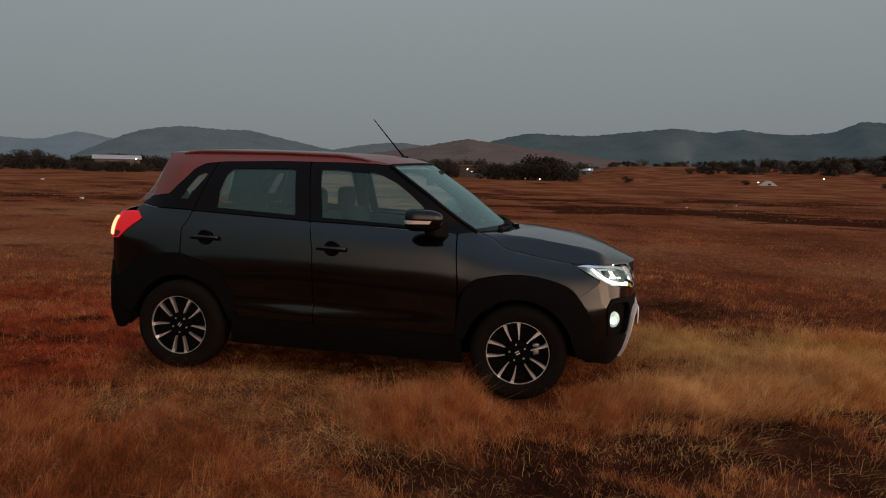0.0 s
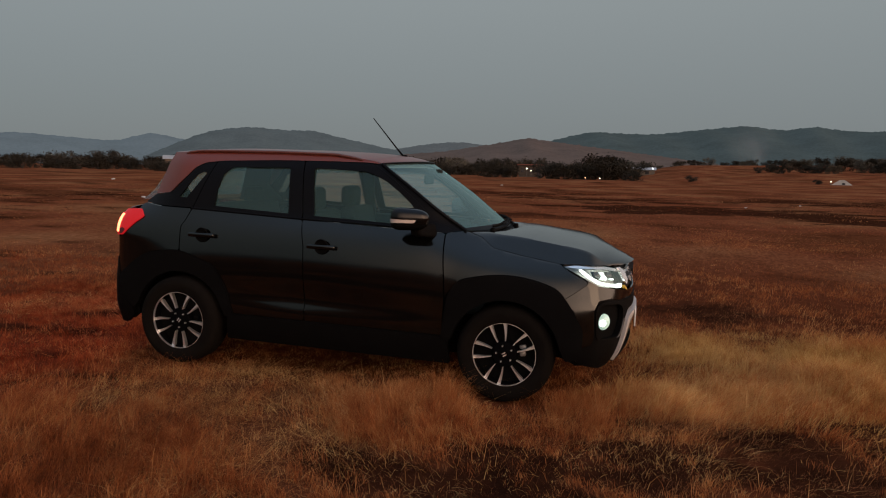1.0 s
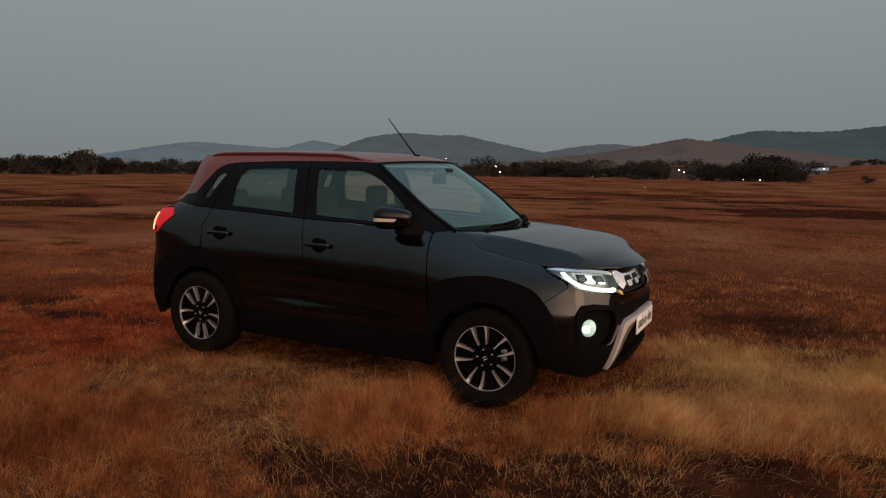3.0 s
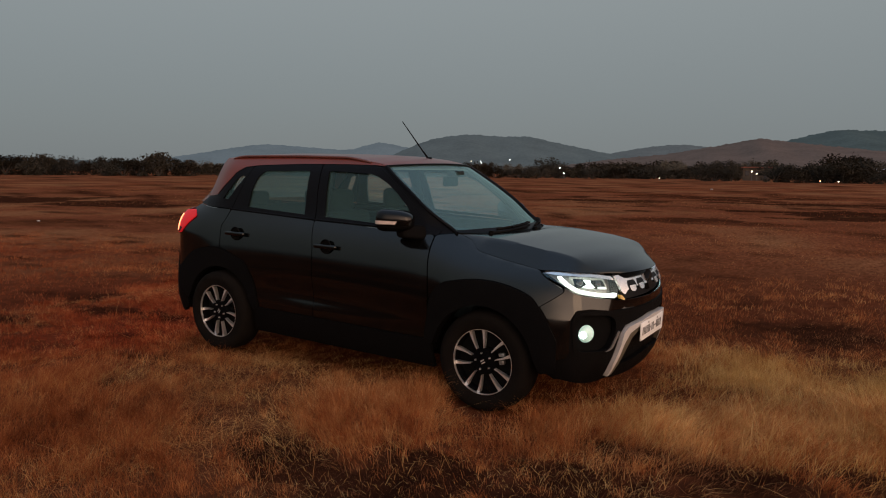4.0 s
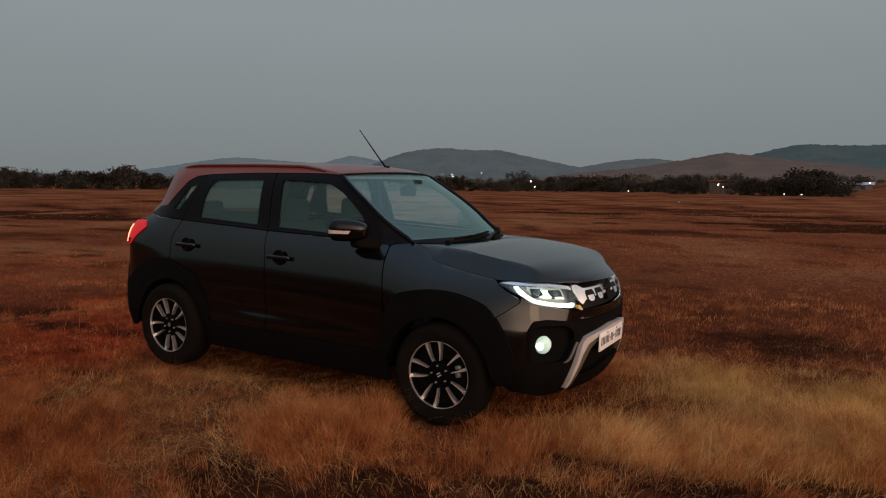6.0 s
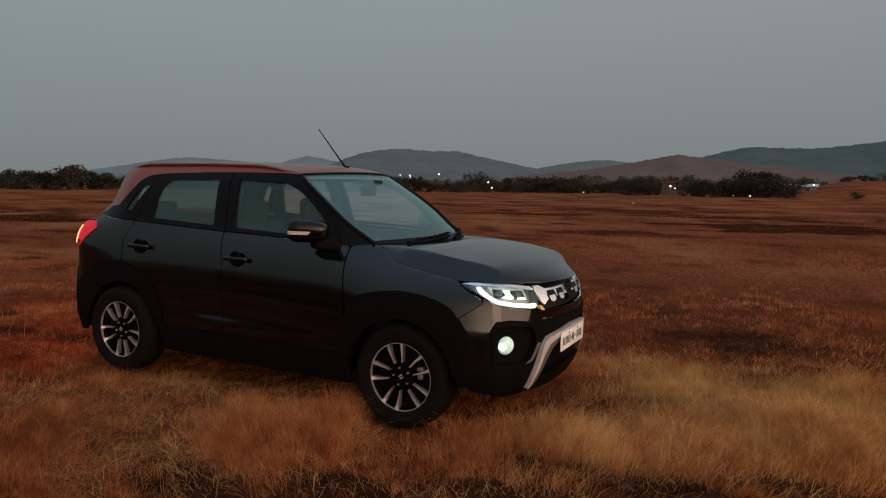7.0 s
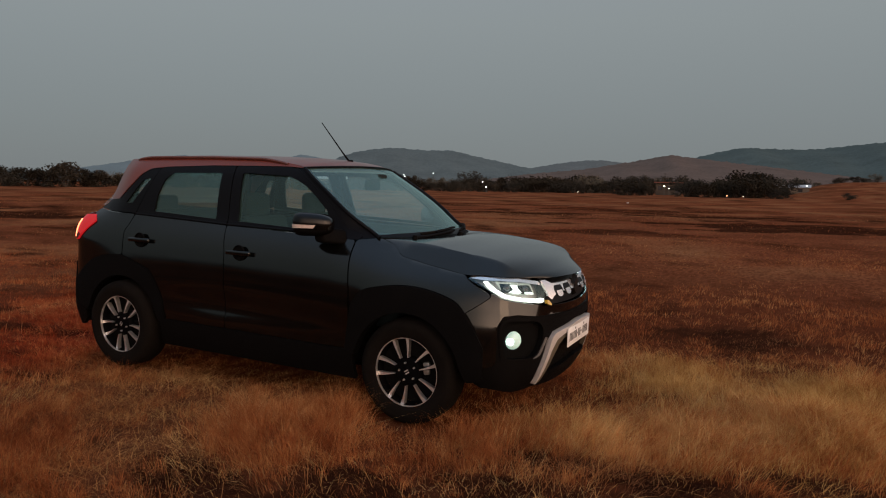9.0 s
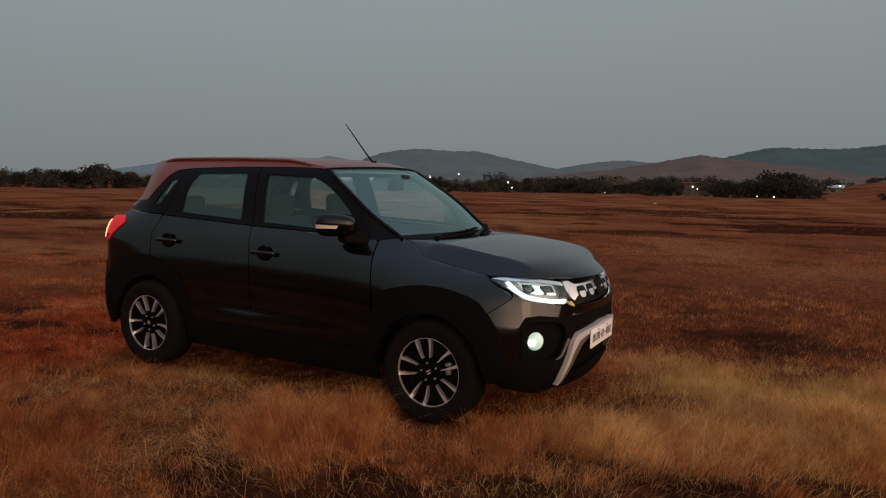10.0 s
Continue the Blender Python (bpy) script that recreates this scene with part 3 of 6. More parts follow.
def side_panels(car, s):
    panel("rear_door", [(-1.187, 1.183), (-0.297, 1.153), (-0.25, 0.969), (-0.241, 0.809), (-0.228, 0.543), (-0.226, 0.43)] + [q for q in ARCH_R if q[0] > -1.245] + [(-1.25, 0.869), (-1.252, 1.054), (-1.222, 1.096)], PAINT, car, s)
    front_door = [(-0.293, 1.153), (0.765, 1.12), (0.8, 0.8), (0.806, 0.68), (0.80, 0.43), (-0.222, 0.43), (-0.224, 0.543), (-0.237, 0.809), (-0.246, 0.969)]
    panel("front_door", front_door, PAINT, car, s)
    panel("front_fender", [(0.771, 1.12), (0.895, 1.134)] + HOOD_LINE[1:5] + [(1.60, 0.945), (1.681, 0.905), (1.756, 0.875), (1.77, 0.857), (1.607, 0.748)] + [q for q in ARCH_F if 0.86 < q[0] < 1.62][::-1] + [(0.812, 0.70), (0.806, 0.80)], PAINT, car, s, lift=lambda u, z: np.clip(0.06 * (0.985 - z), 0, 0.016) * ease((u - 0.82) / 0.28))
    panel("quarter_panel", [(-1.193, 1.183), (-1.46, 1.187), (-1.655, 1.206), (-1.68, 1.165), (-1.585, 1.106), (-1.66, 1.05), (-1.767, 0.957), (-1.84, 0.93), (-1.84, 0.80), (-1.79, 0.655)] + [q for q in ARCH_R if -1.67 < q[0] < -1.26][::-1] + [(-1.256, 0.869), (-1.256, 1.054), (-1.226, 1.096)], PAINT, car, s)
    panel("sill_cladding", [(-0.84, 0.43), (0.84, 0.43), (0.86, 0.23), (-0.86, 0.23)], CLAD, car, s, out=0.012, thick=0.03, label="black plastic sill cladding")
    panel("rear_arch_cladding", ARCH_R + [(-1.80, 0.50), (-1.64, 0.40)] + arc(HUB_R, 0.372, 170, 10)[1:-1] + [(-0.86, 0.40)], CLAD, car, s, out=0.012, thick=0.05, ease=0.04, label="black plastic wheel arch cladding")
    panel("front_arch_cladding", ARCH_F + [(1.74, 0.36), (1.64, 0.34)] + arc(HUB_F, 0.372, 2, 172)[1:-1] + [(0.86, 0.40)], CLAD, car, s, out=0.030, thick=0.07, ease=0.04, label="black plastic wheel arch cladding")
    # window band
    q_hole = [(-1.316, 1.264), (-1.249, 1.262), (-1.118, 1.451), (-1.146, 1.46), (-1.194, 1.437)]
    r_hole = [(-1.014, 1.211), (-0.414, 1.186), (-0.456, 1.512), (-0.48, 1.517), (-0.905, 1.504), (-0.93, 1.494), (-0.977, 1.448), (-1.008, 1.33)]
    f_hole = [(-0.214, 1.181), (0.54, 1.158), (0.585, 1.20), (0.504, 1.299), (0.40, 1.383), (0.303, 1.448), (0.20, 1.494), (0.127, 1.513), (-0.255, 1.523), (-0.270, 1.515)]
    panel("quarter_window_frame", [(-1.66, 1.209), (-1.583, 1.274), (-1.409, 1.291), (-1.28, 1.417), (-1.228, 1.482), (-1.153, 1.527), (-1.06, 1.540), (-1.19, 1.188), (-1.466, 1.192)], GLOSS_BLACK, car, s, holes=[q_hole], step=0.06, out=-0.003)
    rf = panel("rear_window_frame", [(-1.186, 1.186), (-1.055, 1.541), (-1.006, 1.546), (-0.574, 1.567), (-0.36, 1.571), (-0.30, 1.156)], GLOSS_BLACK, car, s, holes=[r_hole], step=0.06)
    ff = panel("front_window_frame", [(-0.295, 1.156), (-0.355, 1.571), (-0.144, 1.575), (0.112, 1.576), (0.195, 1.565), (0.36, 1.462), (0.56, 1.31), (0.70, 1.175), (0.715, 1.125)], GLOSS_BLACK, car, s, holes=[f_hole], step=0.06)
    grow = lambda h: shrunk(h, -0.012)
    for name, hole, up in (("quarter_window_pane", q_hole, car), ("rear_window_pane", r_hole, rf), ("front_window_pane", f_hole, ff)):
        ob = panel(name, grow(hole), (REAR_GLASS if name == "rear_window_pane" else GLASS) if s < 0 else DUSTY, up, s, out=-0.014, thick=0.0005, step=0.08, gap=0, ease=None, label="tinted side window")
        ob.visible_shadow = False
    # body-coloured pillar made black: its dark reflection is put into the colour
    panel("a_pillar", [(0.18, 1.566), (0.24, 1.571)] + SCREEN_EDGE[1:] + [(0.775, 1.123), (0.71, 1.125), (0.685, 1.165), (0.545, 1.300), (0.345, 1.452)], GLOSS_BLACK, car, s, out=-0.003, thick=0.05, step=0.03, gap=0.001, label="windscreen pillar coloured black for its dark reflection")
    panel("mirror_sail", [(0.69, 1.19), (0.80, 1.145), (0.785, 1.118), (0.69, 1.122)], GLOSS_BLACK, car, s, out=0.004, thick=0.02, ease=0.02)
    panel("roof_side", [(-1.583, 1.276), (-1.409, 1.293), (-1.28, 1.419), (-1.228, 1.484), (-1.153, 1.529), (-1.006, 1.548), (-0.574, 1.569), (-0.144, 1.577), (0.112, 1.578), (0.235, 1.571)] + ROOF_EDGE[-2::-1], COPPER, car, s, out=0.002, thick=0.03, step=0.03, gap=0.001, label="copper-orange roof side and rear pillar")
    seam = [(-1.409, 1.291), (-1.28, 1.417), (-1.228, 1.482), (-1.153, 1.527), (-1.006, 1.546), (-0.574, 1.567), (-0.144, 1.575), (0.112, 1.576), (0.22, 1.567)]
    line = wall(np.array([q[0] for q in seam]), np.array([q[1] for q in seam]), -0.014)
    part_tube("roof_seal", [tuple(p * (1, -s, 1)) for p in line], 0.009, STEEL, car)
    # belt moulding
    u = np.linspace(-1.19, 0.70, 30)
    zb = np.interp(u, [-1.19, -0.297, 0.30, 0.765], [1.186, 1.156, 1.147, 1.122])
    part_tube("belt_moulding", [tuple(p * (1, -s, 1)) for p in wall(u, zb, 0.004)], 0.007, GLOSS_BLACK, car)
    # tail lamp
    tail = panel("tail_lamp", [(-1.585, 1.106), (-1.64, 1.158), (-1.85, 1.15), (-2.05, 1.14), (-2.10, 0.96), (-1.90, 0.94), (-1.767, 0.955), (-1.66, 1.05)], RED_LENS, car, s, out=0.012, thick=0.05, ease=0.03, label="lit red tail lamp")
    panel("light_guide", [(-1.805, 1.115), (-1.875, 1.115), (-1.885, 0.975), (-1.815, 0.97)], RED_HOT, tail, s, out=0.018, thick=0.01, ease=0.02, label="glowing orange-red light strip")
    panel("lower_lens", [(-1.735, 0.998), (-1.772, 0.962), (-1.802, 0.958), (-1.806, 1.0), (-1.77, 1.012)], DARK_RED, tail, s, out=0.0145, thick=0.006, ease=0.02, label="unlit dark red lower lens")


def part_tube(name, pts, r, material, parent, label="", seg=8):
    return bm_object(name, tube(pts, r, seg), material, parent, label)


def handle(car, s, u, z):
    """A door handle over its round bowl."""
    p = wall(np.array([u]), np.array([z]))[0]
    y = p[1] * -s
    o = s
    bm = lathe([(0.0, 0.004), (0.050, 0.004), (0.055, -0.002), (0.050, -0.012)], 24)
    bmesh.ops.transform(bm, matrix=Matrix.Translation((p[0], y + o * 0.014, p[2])), verts=bm.verts)
    bowl = bm_object("door_handle", bm, STEEL, car)
    bm = bmesh.new()
    ys = sorted((y + o * 0.012, y + o * 0.038))
    box(bm, (p[0] - 0.108, ys[0], p[2] - 0.017), (p[0] + 0.108, ys[1], p[2] + 0.016), 0.011, 3)
    bm_object("grip", bm, PAINT, bowl, "dark glossy pull handle")


def front_end(car):
    C = UMAX
    panel("front_bumper", [(1.609, 0.747), (1.772, 0.8555), (1.766, 0.880), (1.858, 0.842), (2.019, 0.815), (2.166, 0.794), (2.22, 0.782), (C + 0.01, 0.765), (C + 0.01, 0.715), (2.26, 0.722), (2.13, 0.728), (1.95, 0.752), (1.85, 0.748), (1.812, 0.69), (1.815, 0.50), (1.80, 0.46), (1.735, 0.44), (1.725, 0.56), (1.68, 0.677)], PAINT, car, 0, ease=0.035, label="grey painted upper front bumper", lift=lambda u, z: np.clip(0.05 * (0.80 - z), 0, 0.016) * ease((2.0 - u) / 0.12) + 0.17 * (z - 0.785) * ease((u - 2.08) / 0.16))
    panel("lower_bumper", [(1.73, 0.60), (1.80, 0.70), (1.85, 0.752), (1.95, 0.756), (2.13, 0.73), (2.26, 0.72), (C + 0.01, 0.712), (C + 0.01, 0.655), (2.32, 0.64), (2.235, 0.56), (2.16, 0.36), (2.15, 0.262), (2.0, 0.265), (1.72, 0.318), (1.70, 0.45)], CLAD, car, 0, out=-0.004, thick=0.03, holes=[[(1.84, 0.69), (1.875, 0.722), (2.12, 0.705), (2.18, 0.665), (2.19, 0.59), (2.13, 0.50), (2.08, 0.48), (1.85, 0.495)]], label="black plastic lower bumper")
    for s in (-1, 1):
        ring = [(1.822, 0.693), (1.86, 0.737), (1.952, 0.742), (2.125, 0.72), (2.199, 0.672), (2.211, 0.588), (2.142, 0.486), (2.09, 0.464), (1.838, 0.482)]
        hole = [(1.845, 0.69), (1.876, 0.722), (2.115, 0.702), (2.178, 0.662), (2.188, 0.59), (2.128, 0.50), (2.08, 0.48), (1.855, 0.498)]
        surround = panel("fog_lamp_surround", ring, CLAD, car, s, out=0.003, thick=0.03, holes=[rounded(hole, 0.12, 3)], ease=0.12, step=0.06, label="black fog lamp surround")
        panel("recess", hole, CLAD, surround, s, out=-0.055, thick=0.01, gap=-0.02, ease=None, step=0.05)
        panel("blade", [(2.20, 0.59), (2.135, 0.495), (2.085, 0.475), (2.12, 0.475), (2.155, 0.488), (2.225, 0.59)], BLADE, surround, s, out=0.010, thick=0.02, ease=0.02, label="dull grey edge blade")
        # fog lamp: lens, bulb
        p = wall(np.array([1.945]), np.array([0.596]), -0.022)[0] * (1, -s, 1)
        d = Vector((0.80, s * 0.60, 0)).normalized()
        turn = Matrix.Translation(p) @ d.to_track_quat("-Y", "Z").to_matrix().to_4x4()
        bm = lathe([(0.0, -0.018), (0.02, -0.016), (0.04, -0.008), (0.052, 0.004), (0.056, 0.02), (0.06, 0.03)], 32)
        bmesh.ops.transform(bm, matrix=turn, verts=bm.verts)
        fog = bm_object("fog_lamp", bm, FOG_GLOW, car, "lit round pale green-white fog lamp")
        bm = lathe([(0.0, -0.024), (0.014, -0.021), (0.022, -0.012), (0.022, 0.004)], 20)
        bmesh.ops.transform(bm, matrix=turn @ Matrix.Translation((-0.032 * -s, 0, -0.002)), verts=bm.verts)
        bm_object("bulb", bm, FOG_HOT, fog)
        head_lamp(car, s)
    # grille
    grille = panel("grille", [(2.235, 0.905), (2.30, 0.945), (C + 0.01, 0.935), (C + 0.01, 0.768), (2.30, 0.776), (2.22, 0.80)], GLOSS_BLACK, car, 0, out=-0.03, thick=0.02, label="black grille with chrome teeth")
    panel("chrome_bar", [(2.245, 0.93), (2.29, 0.930), (2.345, 0.906), (2.45, 0.903), (C + 0.01, 0.903), (C + 0.01, 0.846), (2.60, 0.846), (2.45, 0.848), (2.37, 0.846), (2.325, 0.832), (2.290, 0.812), (2.258, 0.83)], CHROME, grille, 0, out=0.008, thick=0.02, ease=0.02, step=0.03, label="bright chrome grille bar")
    for s in (-1, 1):
        for u in (2.405, 2.545):
            panel("chrome_tooth", [(u - 0.042, 0.862), (u + 0.042, 0.862), (u + 0.038, 0.832), (u + 0.016, 0.822), (u - 0.016, 0.822), (u - 0.038, 0.832)], CHROME, grille, s, out=0.011, thick=0.03, ease=0.02, step=0.03, label="chrome grille tooth")
            panel("slat", [(u - 0.046, 0.892), (u + 0.046, 0.892), (u + 0.060, 0.870), (u + 0.056, 0.834), (u - 0.056, 0.834), (u - 0.060, 0.870)], GLOSS_BLACK, grille, s, out=0.0095, thick=0.03, ease=0.02, step=0.03)
        if s > 0:
            continue
        panel("amber_corner", [(2.235, 0.812), (2.258, 0.814), (2.288, 0.786), (2.28, 0.776), (2.240, 0.788)], AMBER, car, s, out=0.004, thick=0.02, ease=0.015, step=0.03, label="small yellow corner reflector")
    bm = bmesh.new()
    pts = [(0, 0.075), (0.062, 0.02), (0.03, 0.0), (0.062, -0.018), (0, -0.075), (-0.062, -0.02), (-0.03, 0.0), (-0.062, 0.018)]
    lo = [bm.verts.new((2.005, y, 0.862 + z)) for y, z in pts]
    hi = [bm.verts.new((2.034, y * 0.8, 0.862 + z * 0.8)) for y, z in pts]
    bm.faces.new(hi)
    for k in range(len(pts)):
        bm.faces.new((lo[k], lo[(k + 1) % len(pts)], hi[(k + 1) % len(pts)], hi[k]))
    bmesh.ops.recalc_face_normals(bm, faces=bm.faces[:])
    # the badge's dark reflection is put into its colour
    bm_object("badge", bm, BADGE_DARK, grille, "plain badge coloured dark for what it reflects")
    # lower air intake, skid plate, number plate
    panel("lower_intake", [(2.20, 0.60), (2.33, 0.66), (C + 0.01, 0.67), (C + 0.01, 0.25), (2.14, 0.245), (2.16, 0.36)], CLAD, car, 0, out=-0.03, thick=0.02, label="black lower air intake")
    skid = [(2.176, 0.288), (2.185, 0.387), (2.262, 0.575), (2.305, 0.606), (2.409, 0.620), (C + 0.01, 0.640), (C + 0.01, 0.602), (2.42, 0.585), (2.330, 0.562), (2.270, 0.50), (2.208, 0.355), (2.196, 0.286)]
    panel("skid_plate", skid, SATIN, car, 0, out=0.016, thick=0.04, ease=0.03, step=0.03, label="silver front skid plate")
    # the inner facet's shade and ground reflection are coloured in as olive
    panel("skid_face", [(2.204, 0.29), (2.214, 0.36), (2.274, 0.50), (2.333, 0.564), (2.42, 0.587), (C + 0.01, 0.604), (C + 0.01, 0.57), (2.43, 0.553), (2.365, 0.525), (2.305, 0.45), (2.248, 0.34), (2.236, 0.29)], SKID_SHADE, car, 0, out=0.008, thick=0.03, ease=0.015, step=0.03, label="inner face of the skid plate, its shade coloured olive")
    panel("bumper_lip", [(2.24, 0.36), (C + 0.01, 0.40), (C + 0.01, 0.26), (2.23, 0.265)], CLAD, car, 0, out=0.004, thick=0.03, ease=0.03)
    bm = bmesh.new()
    box(bm, (2.066, -0.275, 0.492), (2.076, 0.225, 0.612), 0.004, 2)
    plate = bm_object("number_plate", bm, WHITE_PLATE, car, "white number plate with black bars")
    for yb in (-0.12, 0.08):
        bm = bmesh.new()
        box(bm, (2.0755, yb - 0.007, 0.588), (2.079, yb + 0.007, 0.602), 0.003)
        bm_object("bolt", bm, BRAKE, plate)
    y = -0.248
    for w in (0.015, 0.015, 0.015, 0.015, 0.015, 0.015, 0.009, 0.015, 0.015, 0.009, 0.011, 0.015, 0.015, 0.015, 0.018):
        bm = bmesh.new()
        h = 0.026 if w > 0.013 else 0.006
        box(bm, (2.0755, y, 0.552 - h), (2.0775, y + w, 0.552 + h))
        bm_object("bar", bm, INK, plate)
        y += w + 0.0148


def head_lamp(car, s):
    lens = [(1.588, 0.952), (1.67, 0.966), (1.85, 0.966), (2.045, 0.954), (2.235, 0.926), (2.252, 0.90), (2.215, 0.800), (2.166, 0.797), (2.019, 0.818), (1.862, 0.846), (1.762, 0.886), (1.681, 0.916)]
    lamp = panel("headlight", lens, LAMP_CASE, car, s, out=-0.066, thick=0.01, ease=0.03, gap=-0.004, label="lit headlight with a white running-light outline")
    panel("lens", lens, CLEAR, lamp, s, out=0.002, thick=0.0005, ease=0.03, label="clear lens").visible_shadow = False
    panel("chrome_brow", [(1.60, 0.951), (1.67, 0.964), (1.85, 0.964), (2.045, 0.952), (2.235, 0.924), (2.248, 0.898), (2.04, 0.930), (1.85, 0.944), (1.70, 0.944)], CHROME, lamp, s, out=-0.012, thick=0.03, ease=0.03, step=0.03, label="chrome brow")
    panel("running_light", [(1.700, 0.938), (1.735, 0.942), (1.805, 0.900), (1.89, 0.868), (2.03, 0.843), (2.17, 0.826), (2.222, 0.828), (2.212, 0.804), (2.166, 0.801), (2.02, 0.822), (1.866, 0.850), (1.772, 0.888)], DRL, lamp, s, out=-0.006, thick=0.02, ease=0.03, step=0.03, label="glowing white running-light guide")
    panel("reflector", [(1.80, 0.936), (2.02, 0.928), (2.20, 0.906), (2.205, 0.84), (2.05, 0.852), (1.90, 0.874)], GLOW_BOWL, lamp, s, out=-0.06, thick=0.01, ease=0.03, step=0.04, label="silvered reflector bowl with its own faint glow")
    for u0, u1, low, high in ((1.865, 1.985, 0.872, 0.925), (2.045, 2.160, 0.855, 0.908)):
        bezel = panel("bezel", [(u0, high), (u1, high - 0.006), (u1 + 0.012, low), (u0 + 0.02, low)], DARK_ALLOY, lamp, s, out=-0.042, thick=0.03, ease=0.02, step=0.04, label="black projector bezel")
        um, zm, r = (u0 + u1) / 2, (low + high) / 2, 0.021
        p = wall(np.array([um]), np.array([zm]), -0.040)[0] * (1, -s, 1)
        d = Vector((0.80, s * 0.58, 0)).normalized()
        bm = lathe([(0.0, -0.016), (r * 0.5, -0.014), (r * 0.85, -0.008), (r, 0.0), (r * 1.12, 0.002), (r * 1.15, 0.012)], 24)
        bmesh.ops.transform(bm, matrix=Matrix.Translation(p) @ d.to_track_quat("-Y", "Z").to_matrix().to_4x4(), verts=bm.verts)
        bm_object("projector", bm, LENS_DARK, bezel, "round dark projector lens")
    # bright highlights inside the lamp, shaped as glowing blades
    panel("lit_blade", [(1.965, 0.918), (2.030, 0.913), (2.022, 0.898), (2.050, 0.868), (2.010, 0.862), (1.935, 0.876), (1.985, 0.888)], GLOW_BLADE, lamp, s, out=-0.030, thick=0.012, ease=0.015, step=0.04, label="glowing blade shaped as a highlight on the reflector")
    panel("lit_blade", [(2.085, 0.868), (2.150, 0.866), (2.160, 0.850), (2.085, 0.856)], GLOW_BLADE, lamp, s, out=-0.030, thick=0.012, ease=0.01, step=0.04, label="glowing blade shaped as a highlight on the reflector")


def body_shell(car):
    """The dark inner shell behind the gaps, wheel housings, rear end, roof, bonnet, glass."""
    for s in (-1, 1):
        shell = [(-2.2, 1.14), (0.9, 1.10), (1.1, 1.0), (1.5, 0.90), (1.62, 0.77), (2.25, 0.75), (2.25, 0.30), (1.72, 0.30)] + arc(HUB_F, 0.40, 0, 180) + [(0.8, 0.28), (-0.8, 0.28)] + arc(HUB_R, 0.40, 0, 180) + [(-1.7, 0.30), (-2.2, 0.30)]
        panel("inner_body", shell, STEEL, car, s, out=-0.035, thick=0.005, ease=None, gap=0, step=0.08)
        for hx in (HUB_F, HUB_R):
            bm = lathe([(0.405, -0.82), (0.405, -0.55), (0.0, -0.53)], 32)
            bmesh.ops.delete(bm, geom=[f for f in bm.faces if f.calc_center_median().z < -0.02], context="FACES")
            bmesh.ops.transform(bm, matrix=Matrix.Translation((hx, 0, HUB_Z)) @ Matrix.Diagonal((1, -s, 1, 1)), verts=bm.verts)
            bm_object("wheel_housing", bm, STEEL, car)
    panel("tailgate", [(-1.845, 1.155), (UMIN - 0.01, 1.22), (UMIN - 0.01, 0.70), (-1.845, 0.70)], PAINT, car, 0, ease=None)
    panel("rear_screen", [(-1.86, 1.22), (UMIN - 0.01, 1.23), (UMIN - 0.01, 1.52), (-1.86, 1.52)], DUSTY, car, 0, out=-0.01, thick=0.0005, ease=None, label="dark rear window").visible_shadow = False
    panel("rear_bumper", [(-1.79, 0.64), (-1.845, 0.78), (UMIN - 0.01, 0.70), (UMIN - 0.01, 0.26), (-1.75, 0.27), (-1.66, 0.34), (-1.66, 0.40), (-1.80, 0.50)], CLAD, car, 0, out=0.006, thick=0.03, label="black plastic rear bumper")
    bm = bmesh.new()
    box(bm, (-1.60, -0.56, 0.23), (1.50, 0.56, 0.32), 0.02)
    bm_object("underbody", bm, STEEL, car)
    # roof
    n = 26
    k = np.linspace(0, 1, n)
    e = np.array(ROOF_EDGE)
    run = np.linspace(0, 1, len(e))
    edge = wall(np.interp(k, run, e[:, 0]), np.interp(k, run, e[:, 1]), 0.0)
    xs = edge[:, 0] + np.interp(k, [0, 0.15, 0.75, 1], [-0.16, -0.02, 0.02, 0.17])
    zc = np.interp(k, [0, 0.12, 0.3, 0.5, 0.7, 0.85, 0.93, 1], [1.612, 1.640, 1.658, 1.662, 1.654, 1.636, 1.620, 1.598])
    bm = upwards(sheet(across(edge, np.c_[xs, 0 * xs, zc], 2.6)))
    roof = bm_object("roof", bm, COPPER, car, "copper-orange roof panel")
    bm = upwards(sheet([[(x, y, z) for x, y, z in row] for row in across(edge * (1, 0.97, 1) - (0, 0, 0.03), np.c_[xs, 0 * xs, zc - 0.045], 2.6)]))
    bm_object("headliner", bm, LINER, roof, "pale grey headliner")
    for s in (-1, 1):
        u = np.linspace(-1.36, 0.08, 30)
        lift = 0.018 * np.clip(np.minimum((u + 1.36) / 0.14, (0.08 - u) / 0.20), 0, 1) ** 0.6
        zt = np.interp(u, e[:, 0], e[:, 1])
        pts = wall(u, zt - 0.010, 0.0) * (1, -s, 1) + np.c_[0 * u, 0 * u, lift]
        part_tube("roof_rail", [tuple(p) for p in pts], 0.011, RAIL, car, "slim dark brown roof rail")
    bm = bmesh.new()
    box(bm, (-1.545, -0.52, 1.572), (-1.44, 0.52, 1.600), 0.014, 3)
    bm_object("spoiler", bm, COPPER, car, "copper-orange rear spoiler")
    # windscreen
    se = np.array(SCREEN_EDGE)
    kk = np.linspace(0, 1, 16)
    rr = np.linspace(0, 1, len(se))
    edge = wall(np.interp(kk, rr, se[:, 0]), np.interp(kk, rr, se[:, 1]), -0.006)
    xc, zcen = np.interp(kk, [0, 1], [0.41, 1.075]), np.interp(kk, [0, 0.5, 1], [1.594, 1.375, 1.125])
    bm = upwards(sheet(across(edge, np.c_[xc, 0 * xc, zcen], 2.2)))
